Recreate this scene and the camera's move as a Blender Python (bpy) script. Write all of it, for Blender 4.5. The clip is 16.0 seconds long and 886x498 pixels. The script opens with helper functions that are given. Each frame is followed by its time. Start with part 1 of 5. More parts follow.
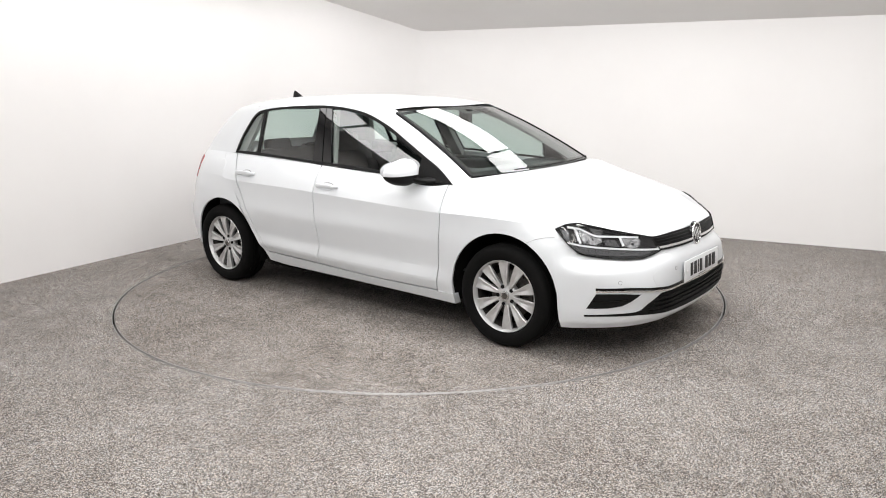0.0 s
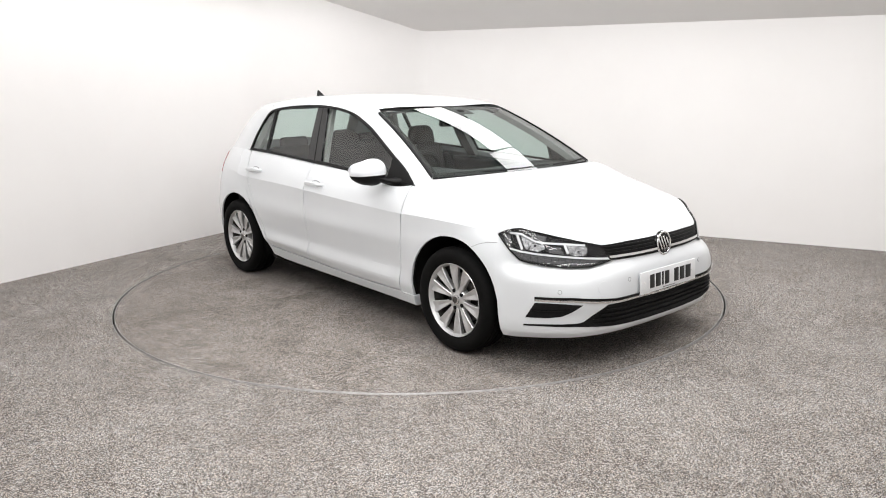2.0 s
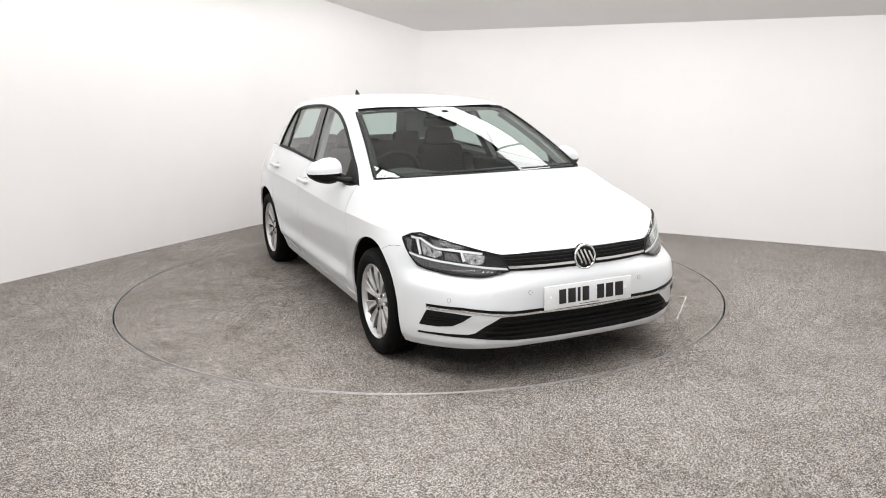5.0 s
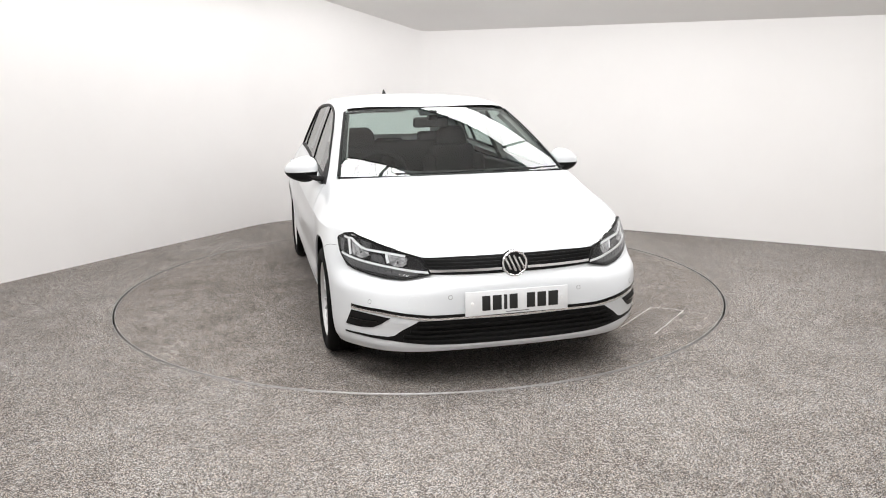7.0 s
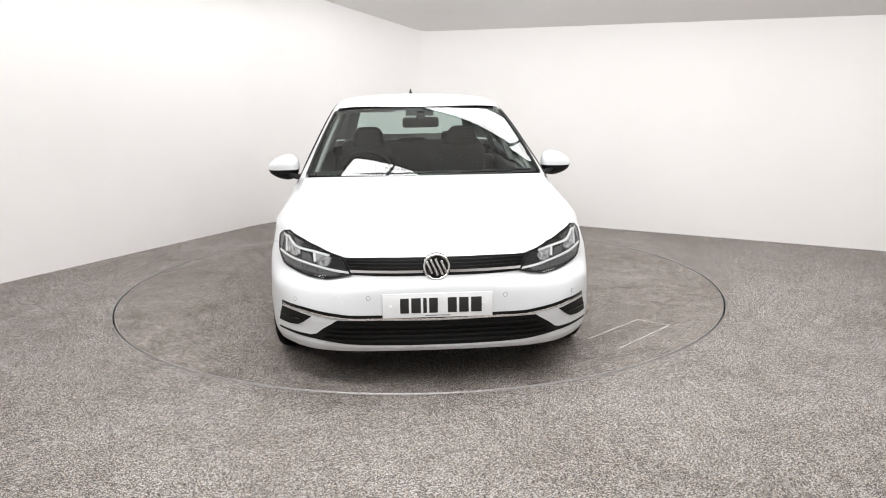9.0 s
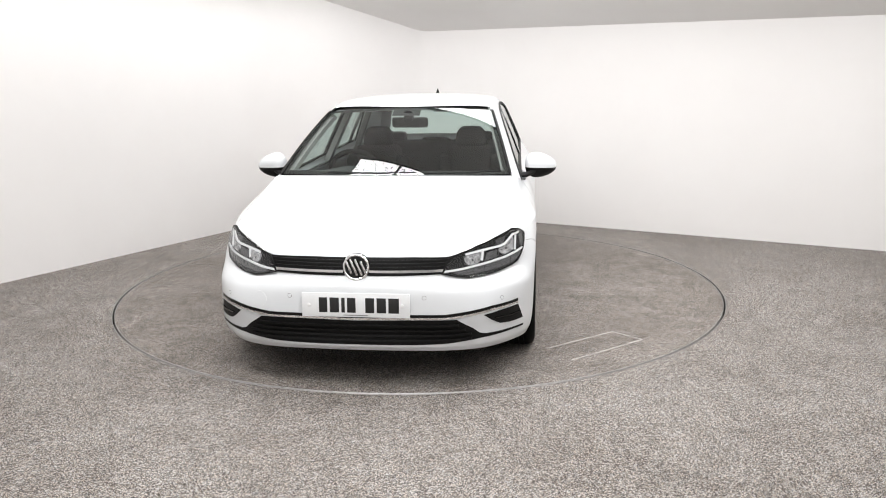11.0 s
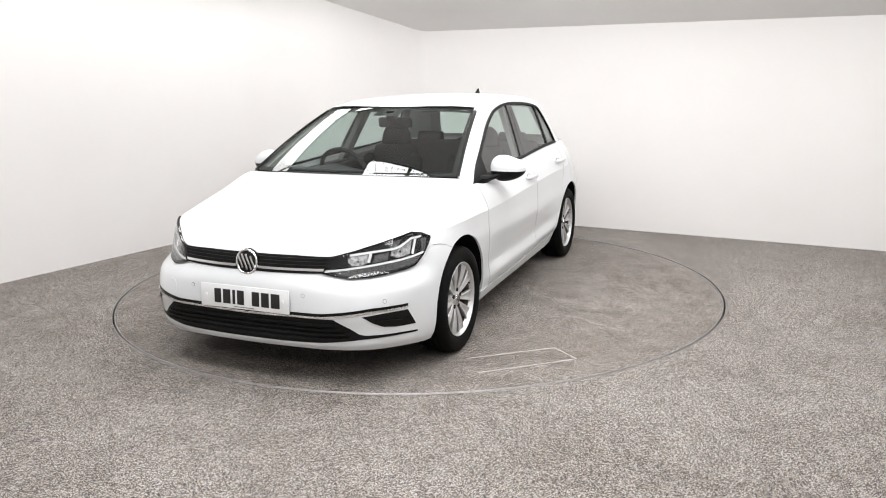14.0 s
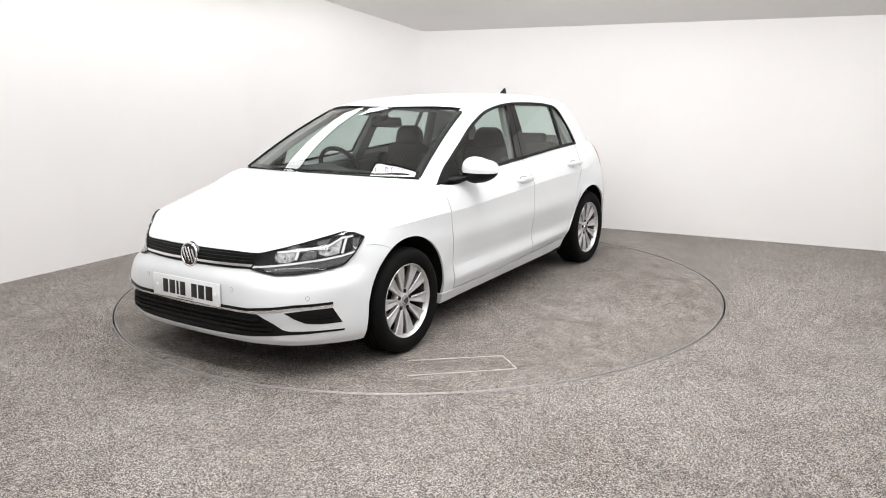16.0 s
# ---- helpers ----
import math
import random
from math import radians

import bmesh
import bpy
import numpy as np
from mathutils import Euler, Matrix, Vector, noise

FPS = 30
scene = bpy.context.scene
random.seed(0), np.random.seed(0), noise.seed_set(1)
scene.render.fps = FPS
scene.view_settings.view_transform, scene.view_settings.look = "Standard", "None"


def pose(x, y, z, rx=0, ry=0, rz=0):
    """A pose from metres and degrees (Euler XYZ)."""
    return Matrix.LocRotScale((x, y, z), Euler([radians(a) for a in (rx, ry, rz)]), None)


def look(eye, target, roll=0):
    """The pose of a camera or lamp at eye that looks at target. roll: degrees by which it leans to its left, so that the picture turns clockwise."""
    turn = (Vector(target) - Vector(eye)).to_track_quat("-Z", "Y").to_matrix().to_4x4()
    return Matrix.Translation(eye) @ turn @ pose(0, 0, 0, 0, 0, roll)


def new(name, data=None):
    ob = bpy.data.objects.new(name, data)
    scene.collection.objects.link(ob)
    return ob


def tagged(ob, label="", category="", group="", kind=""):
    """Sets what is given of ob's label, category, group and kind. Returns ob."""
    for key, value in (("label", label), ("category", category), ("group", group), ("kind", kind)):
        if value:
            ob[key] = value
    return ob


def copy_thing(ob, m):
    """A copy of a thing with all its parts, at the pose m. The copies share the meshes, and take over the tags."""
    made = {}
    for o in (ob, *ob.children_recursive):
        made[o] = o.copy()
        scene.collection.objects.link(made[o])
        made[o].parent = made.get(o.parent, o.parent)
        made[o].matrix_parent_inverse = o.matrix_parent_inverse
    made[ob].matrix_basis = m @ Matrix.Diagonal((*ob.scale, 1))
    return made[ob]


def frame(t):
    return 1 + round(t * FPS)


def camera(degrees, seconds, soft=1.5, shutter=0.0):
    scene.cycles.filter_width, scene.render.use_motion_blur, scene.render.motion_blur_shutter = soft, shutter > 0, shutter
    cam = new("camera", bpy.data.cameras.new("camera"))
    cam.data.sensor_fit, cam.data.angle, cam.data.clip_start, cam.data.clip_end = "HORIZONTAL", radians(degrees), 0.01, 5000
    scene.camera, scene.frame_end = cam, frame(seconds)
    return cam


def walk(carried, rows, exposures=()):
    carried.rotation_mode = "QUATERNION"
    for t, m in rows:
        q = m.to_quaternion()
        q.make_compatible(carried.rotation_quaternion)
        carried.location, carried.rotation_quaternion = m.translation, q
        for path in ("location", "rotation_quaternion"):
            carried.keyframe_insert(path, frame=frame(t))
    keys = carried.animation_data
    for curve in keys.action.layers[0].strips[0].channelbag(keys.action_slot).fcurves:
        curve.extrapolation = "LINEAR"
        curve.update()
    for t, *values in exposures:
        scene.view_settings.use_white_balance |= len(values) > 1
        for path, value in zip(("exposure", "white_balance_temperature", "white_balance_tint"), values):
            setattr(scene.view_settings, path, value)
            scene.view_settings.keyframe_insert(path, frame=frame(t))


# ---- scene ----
# camera: stands still before a turntable, looks slightly down
cam = camera(59.85, 16.0, soft=1.0)
EYE = Vector((0.0, -5.757, 1.487))
PITCH, YAW = radians(12.043), radians(1.652)
AIM = EYE + Vector((math.sin(YAW) * math.cos(PITCH), math.cos(YAW) * math.cos(PITCH), -math.sin(PITCH)))
walk(cam, [(0.0, look(EYE, AIM, -0.669)), (16.0, look(EYE, AIM, -0.669))], exposures=[(0.0, -0.96), (16.0, -0.96)])

# light: rows of ceiling light panels, the two nearest the camera added as fill; strengths tuned here
PANEL_LIGHT = 23.5
BACK_LIGHT = 15.0
WALL_WASH = 12.0
REAR_LIGHT = 12.5
world = bpy.data.worlds.new("world")
scene.world = world
world.use_nodes = True
world.node_tree.nodes["Background"].inputs[0].default_value = (0.9, 0.92, 1.0, 1)
world.node_tree.nodes["Background"].inputs[1].default_value = 0.02


# ---------------------------------------------------------------- materials
def mat(name, color=(0.8, 0.8, 0.8), rough=0.5, metal=0.0, **kw):
    m = bpy.data.materials.new(name)
    m.use_nodes = True
    b = m.node_tree.nodes["Principled BSDF"]
    b.inputs["Base Color"].default_value = (*color, 1)
    b.inputs["Roughness"].default_value = rough
    b.inputs["Metallic"].default_value = metal
    for k, v in kw.items():
        b.inputs[k.replace("_", " ")].default_value = v
    return m


def link(m, a, ao, b, bi):
    m.node_tree.links.new(a.outputs[ao], b.inputs[bi])


def noise_node(m, scale, detail=4.0, rough=0.6, coord=None, kind="ShaderNodeTexNoise"):
    n = m.node_tree.nodes.new(kind)
    n.inputs["Scale"].default_value = scale
    if kind == "ShaderNodeTexNoise":
        n.inputs["Detail"].default_value = detail
        n.inputs["Roughness"].default_value = rough
    if coord is None:
        coord = m.node_tree.nodes.new("ShaderNodeTexCoord")
    m.node_tree.links.new(coord.outputs["Object"], n.inputs["Vector"])
    return n


def ramp(m, stops):
    r = m.node_tree.nodes.new("ShaderNodeValToRGB")
    e = r.color_ramp.elements
    while len(e) < len(stops):
        e.new(0.5)
    for el, (p, c) in zip(e, stops):
        el.position, el.color = p, (*c, 1)
    return r


def mix(m, kind, fac):
    n = m.node_tree.nodes.new("ShaderNodeMix")
    n.data_type, n.blend_type = "RGBA", kind
    n.inputs[0].default_value = fac
    return n


def bump(m, src, out, strength, dist):
    b = m.node_tree.nodes.new("ShaderNodeBump")
    b.inputs["Strength"].default_value = strength
    b.inputs["Distance"].default_value = dist
    link(m, src, out, b, "Height")
    link(m, b, "Normal", m.node_tree.nodes["Principled BSDF"], "Normal")


def add_grain(m, scale, lo, hi, relief=0.0, dist=0.002, rough=None):
    """Colour that wanders between lo and hi, with an optional relief and roughness range."""
    b = m.node_tree.nodes["Principled BSDF"]
    n = noise_node(m, scale)
    r = ramp(m, [(0.3, lo), (0.7, hi)])
    link(m, n, "Fac", r, "Fac")
    link(m, r, "Color", b, "Base Color")
    if rough:
        q = m.node_tree.nodes.new("ShaderNodeMapRange")
        q.inputs["To Min"].default_value, q.inputs["To Max"].default_value = rough
        link(m, n, "Fac", q, "Value")
        link(m, q, "Result", b, "Roughness")
    if relief:
        bump(m, n, "Fac", relief, dist)
    return m


def carpet_material(name, warm, contrast, stain):
    """Speckled fleck carpet: fibre-sized flecks, pile relief, a soft mottle and trodden dirt."""
    m = mat(name, rough=0.95)
    b = m.node_tree.nodes["Principled BSDF"]
    b.inputs["Specular IOR Level"].default_value = 0.1
    fleck = noise_node(m, 300, kind="ShaderNodeTexVoronoi")
    tuft = noise_node(m, 220, 3.0, 0.75)
    grey = m.node_tree.nodes.new("ShaderNodeSeparateColor")
    link(m, fleck, "Color", grey, 0)
    blend = mix(m, "MIX", 0.40)
    link(m, grey, 0, blend, 6), link(m, tuft, "Fac", blend, 7)
    r1 = ramp(m, [(0.5 - 0.36 * contrast, (0.045, 0.040, 0.037)), (0.5 - 0.13 * contrast, (0.160, 0.147, 0.137)), (0.5 + 0.13 * contrast, (0.25, 0.234, 0.221)), (0.5 + 0.38 * contrast, (0.62, 0.60, 0.58))])
    link(m, blend, 2, r1, "Fac")
    soft = noise_node(m, 1.1, 6.0, 0.62)
    r2 = ramp(m, [(0.34, (0.80 * warm[0], 0.785 * warm[1], 0.77 * warm[2])), (0.64, warm)])
    link(m, soft, "Fac", r2, "Fac")
    # trodden dirt: smears that run in all directions, with ragged edges
    mid = noise_node(m, 5.0, 8.0, 0.72)
    mid.inputs["Distortion"].default_value = 0.6
    r3 = ramp(m, [(0.36, (1 - stain, 1 - stain * 1.03, 1 - stain * 1.06)), (0.56, (0.97, 0.97, 0.97))])
    link(m, mid, "Fac", r3, "Fac")
    # single flecks lean to beige or to blue-grey
    r4 = ramp(m, [(0.15, (1.08, 0.992, 0.91)), (0.5, (1.0, 1.0, 1.0)), (0.85, (0.94, 1.005, 1.08))])
    link(m, grey, 1, r4, "Fac")
    tone = mix(m, "MULTIPLY", 1.0)
    link(m, r1, "Color", tone, 6), link(m, r4, "Color", tone, 7)
    a, c = mix(m, "MULTIPLY", 1.0), mix(m, "MULTIPLY", 1.0)
    link(m, tone, 2, a, 6), link(m, r2, "Color", a, 7)
    link(m, a, 2, c, 6), link(m, r3, "Color", c, 7)
    link(m, c, 2, b, "Base Color")
    bump(m, tuft, "Fac", 0.7, 0.004)
    return m


M_FLOOR = carpet_material("fleck_carpet", (0.945, 0.926, 0.910), 0.49, 0.20)
M_TABLE = carpet_material("worn_fleck_carpet", (0.945, 0.917, 0.89), 0.56, 0.28)
M_WALL = add_grain(mat("white_wall_paint", rough=0.75), 1.4, (0.812, 0.797, 0.787), (0.835, 0.822, 0.813), 0.05, 0.003)
M_CEIL = add_grain(mat("ceiling_paint", rough=0.9), 1.1, (0.79, 0.775, 0.76), (0.82, 0.807, 0.795))
M_METAL = add_grain(mat("rim_aluminium", rough=0.35, metal=1.0), 40, (0.20, 0.195, 0.19), (0.42, 0.41, 0.40), rough=(0.35, 0.55))
M_GAP = mat("dark_gap", (0.012, 0.012, 0.012), 0.9)
M_LINE = add_grain(mat("worn_line_tape", rough=0.8), 30, (0.30, 0.28, 0.26), (0.62, 0.60, 0.57))


def glow(name, color, strength):
    m = bpy.data.materials.new(name)
    m.use_nodes = True
    nt = m.node_tree
    nt.nodes.clear()
    e, out = nt.nodes.new("ShaderNodeEmission"), nt.nodes.new("ShaderNodeOutputMaterial")
    e.inputs[0].default_value, e.inputs[1].default_value = (*color, 1), strength
    nt.links.new(e.outputs[0], out.inputs[0])
    return m


M_PANEL = glow("light_panel_diffuser", (1.0, 0.99, 0.984), PANEL_LIGHT)
M_BACK = glow("light_panel_diffuser_back", (1.0, 0.99, 0.984), BACK_LIGHT)
M_REAR = glow("light_panel_diffuser_rear", (1.0, 0.99, 0.984), REAR_LIGHT)
M_WASH = glow("light_panel_diffuser_warm", (1.0, 0.985, 0.978), WALL_WASH)


# ---------------------------------------------------------------- mesh helpers
def part(name, bm, material, parent=None, label="", smooth=True, keen=0.7):
    if smooth:
        for f in bm.faces:
            f.smooth = True
        for e in bm.edges:
            if len(e.link_faces) == 2 and e.calc_face_angle(0.0) > keen:
                e.smooth = False
    me = bpy.data.meshes.new(name)
    bm.to_mesh(me)
    bm.free()
    for q in (material if isinstance(material, (list, tuple)) else [material]):
        me.materials.append(q)
    ob = new(name, me)
    if parent:
        ob.parent = parent
    if label:
        tagged(ob, label)
    return ob


def box(bm, lo, hi, bev=0.0, m=None):
    r = bmesh.ops.create_cube(bm, size=1)
    lo, hi = Vector(lo), Vector(hi)
    for v in r["verts"]:
        v.co = Vector(((lo[i] + hi[i]) / 2 + v.co[i] * (hi[i] - lo[i]) for i in range(3)))
    if bev:
        es = list({e for v in r["verts"] for e in v.link_edges})
        bmesh.ops.bevel(bm, geom=es, offset=bev, segments=2, affect="EDGES", profile=0.5)
    return bm


def poly_prism(bm, outline, z0, z1):
    """A prism over a flat outline [(x, y)]."""
    lo = [bm.verts.new((x, y, z0)) for x, y in outline]
    hi = [bm.verts.new((x, y, z1)) for x, y in outline]
    bm.faces.new(hi), bm.faces.new(lo[::-1])
    n = len(lo)
    for i in range(n):
        bm.faces.new((lo[i], lo[(i + 1) % n], hi[(i + 1) % n], hi[i]))
    return bm


# ---------------------------------------------------------------- the room
CORNER = Vector((-1.04, 3.92))
ALONG_C, ALONG_A = Vector((0.854, -0.5205)), Vector((-0.5205, -0.854))
ROOM_C, ROOM_A, ROOM_H, CUT_C, CUT_A = 9.2, 10.4, 2.72, 1.24, 1.15


def rm(c, a):
    """Plan place: c metres along the back wall, a metres along the side wall, from their corner."""
    v = CORNER + ALONG_C * c + ALONG_A * a
    return (v.x, v.y)


def wall_path(path, name, label):
    """A wall 0.12 m thick whose inner face follows the path [(c, a)] in the room's own plan."""
    bm = bmesh.new()
    P = [Vector(q) for q in path]
    inner, outer = [], []
    for i, q in enumerate(P):
        d = (P[min(i + 1, len(P) - 1)] - P[max(i - 1, 0)]).normalized()
        n = Vector((-d.y, d.x))
        inner.append(rm(*q)), outer.append(rm(*(q + n * 0.12)))
    rows = [[bm.verts.new((x, y, z)) for x, y in side] for side in (inner, outer) for z in (-0.02, ROOM_H + 0.1)]
    il, ih, ol, oh = rows
    for i in range(len(P) - 1):
        bm.faces.new((il[i], il[i + 1], ih[i + 1], ih[i]))
        bm.faces.new((ol[i + 1], ol[i], oh[i], oh[i + 1]))
        bm.faces.new((ih[i], ih[i + 1], oh[i + 1], oh[i]))
    for i in (0, -1):
        bm.faces.new((il[i], ih[i], oh[i], ol[i]))
    bmesh.ops.recalc_face_normals(bm, faces=bm.faces)
    ob = part(name, bm, M_WALL, smooth=True)
    return tagged(ob, label, "wall", kind="structure")


def build_room():
    def bend(a, b, c, n=10):
        """A rounded bend at b between the straight runs from a and to c."""
        a, b, c = Vector(a), Vector(b), Vector(c)
        return [tuple(a * (1 - k / n) ** 2 + b * (2 * k / n * (1 - k / n)) + c * (k / n) ** 2) for k in range(n + 1)]
    f = 0.26
    path = [(ROOM_C, 0), (5.0, 0)] + bend((CUT_C + 0.12, 0), (CUT_C, 0), (CUT_C * (1 - f * 0.4), CUT_A * f * 0.4)) + bend((CUT_C * f, CUT_A * (1 - f)), (0, CUT_A), (0, CUT_A + 0.45)) + [(0, 5), (0, ROOM_A)]
    wall_path(path, "wall_back", "smooth white painted studio wall with a bevelled corner")
    wall_path([(0, ROOM_A), (ROOM_C, ROOM_A)], "wall_front", "white painted wall behind the camera")
    wall_path([(ROOM_C, ROOM_A), (ROOM_C, 0)], "wall_side", "white painted side wall of the studio")
    # floor with a round hole for the turntable
    bm = bmesh.new()
    n = 192
    R = TABLE_R + 0.0075
    inner = [bm.verts.new((R * math.cos(2 * math.pi * k / n), R * math.sin(2 * math.pi * k / n), 0)) for k in range(n)]
    outer = [bm.verts.new((9.5 * math.cos(2 * math.pi * k / n), 9.5 * math.sin(2 * math.pi * k / n) - 1.0, 0)) for k in range(n)]
    down = [bm.verts.new((v.co.x, v.co.y, -0.09)) for v in inner]
    for k in range(n):
        j = (k + 1) % n
        bm.faces.new((inner[k], outer[k], outer[j], inner[j]))
        bm.faces.new((down[k], inner[k], inner[j], down[j]))
    tagged(part("floor", bm, M_FLOOR, smooth=False), "grey-brown fleck carpet floor round the turntable", "floor", kind="structure")
    bm = bmesh.new()
    bmesh.ops.create_circle(bm, cap_ends=True, radius=2.6, segments=48, matrix=Matrix.Translation((0, 0, -0.09)))
    tagged(part("pit", bm, M_GAP, smooth=False), "dark pit below the turntable", "pit", kind="structure")
    # flat ceiling and the sloping ceiling along the back wall
    bm = bmesh.new()
    poly_prism(bm, [rm(-0.1, -0.1), rm(ROOM_C + 0.1, -0.1), rm(ROOM_C + 0.1, ROOM_A + 0.1), rm(-0.1, ROOM_A + 0.1)], ROOM_H, ROOM_H + 0.1)
    tagged(part("ceiling", bm, M_CEIL, smooth=False), "plain off-white flat ceiling with light panels", "ceiling", kind="structure")
    bm = bmesh.new()
    z0, rise = SLOPE_FOOT, ROOM_H + 0.02 - SLOPE_FOOT
    run = rise / SLOPE_TAN
    ends = []
    for c in (-0.1, ROOM_C + 0.1):
        row = []
        sag = -0.012 * (c - 1.2)
        for a, z in ((-0.05, z0 - 0.05 * SLOPE_TAN + sag), (run, z0 + rise), (run, z0 + rise + 0.06), (-0.05, z0 + 0.08)):
            x, y = rm(c, a)
            row.append(bm.verts.new((x, y, z)))
        ends.append(row)
    for i in range(4):
        j = (i + 1) % 4
        bm.faces.new((ends[0][i], ends[1][i], ends[1][j], ends[0][j]))
    bm.faces.new(ends[0]), bm.faces.new(ends[1][::-1])
    bmesh.ops.recalc_face_normals(bm, faces=bm.faces)
    tagged(part("ceiling_slope", bm, M_CEIL, smooth=False), "off-white sloping ceiling above the back wall", "ceiling", kind="structure")


TABLE_R = 2.199
SLOPE_FOOT, SLOPE_TAN = 2.075, 0.45


def light_panel(c0, c1, a0, a1, z, material, label):
    """A framed flat ceiling light, given by its stretch of the room's plan."""
    base = new("ceiling_light")
    x, y = rm((c0 + c1) / 2, (a0 + a1) / 2)
    base.location = (x, y, z)
    base.rotation_euler = (0, 0, math.atan2(ALONG_C.y, ALONG_C.x))
    tagged(base, label, "ceiling light", group="light panels on the studio ceiling")
    w, d = (c1 - c0) / 2, (a1 - a0) / 2
    bm = bmesh.new()
    vs = [bm.verts.new(q) for q in ((-w, -d, 0), (-w, d, 0), (w, d, 0), (w, -d, 0))]
    bm.faces.new(vs)
    part("diffuser", bm, material, base, "glowing white diffuser", smooth=False)
    bm = bmesh.new()
    t = 0.02
    for lo, hi in (((-w - t, -d - t, -0.004), (w + t, -d, 0.05)), ((-w - t, d, -0.004), (w + t, d + t, 0.05)), ((-w - t, -d, -0.004), (-w, d, 0.05)), ((w, -d, -0.004), (w + t, d, 0.05))):
        box(bm, lo, hi)
    box(bm, (-w, -d, 0.03), (w, d, 0.05))
    part("frame", bm, M_GAP, base, "thin dark metal frame", smooth=False)
    return base


def build_lights():
    z = ROOM_H - 0.12
    for c0, a1 in ((1.12, 1.74), (2.45, 1.84), (3.78, 1.96), (5.11, 1.96), (6.44, 1.96)):
        light_panel(c0, c0 + 1.29, 1.2, a1, z, M_BACK if c0 < 5 else M_REAR, "long white panel light below the ceiling, out of view")
    light_panel(2.37, 2.93, 3.38, 4.03, z, M_PANEL, "short white panel light below the ceiling")
    for c0 in (2.97, 4.30, 5.63):
        light_panel(c0, c0 + 1.29, 3.38, 4.03, z, M_PANEL if c0 < 5 else M_REAR, "long white panel light below the ceiling, out of view")
    # unseen row continued at the same spacing, added to fill the floor and car
    for c0 in (2.35, 3.68, 5.01, 6.34):
        light_panel(c0, c0 + 1.29, 5.5, 6.15, z, M_PANEL if c0 < 6 else M_REAR, "long white panel light below the ceiling, out of view")
    # unseen row over the camera, added as fill for the car's front
    for c0 in (2.35, 3.68, 5.01, 6.34):
        light_panel(c0, c0 + 1.29, 7.7, 8.35, z, M_REAR, "long white panel light below the ceiling, out of view")
    for a0 in (0.6, 1.93, 3.26, 4.59, 5.92):
        light_panel(0.44, 0.9, a0, a0 + 1.29, z, M_WASH, "white panel light beside the side wall")


build_room()
build_lights()


# ---------------------------------------------------------------- the car's skin
# The car's own space: x forward from the middle of the wheelbase, y to its left, z up from the ground.
# Stations run from the middle of the nose round the side to the middle of the tail;
# levels run from the lower edge up to the bonnet's edge and the belt line.
def station(xs, ys, zs):
    n = 9
    f = lambda q: [q] * n if isinstance(q, (int, float)) else list(q)
    return list(zip(f(xs), f(ys), f(zs)))


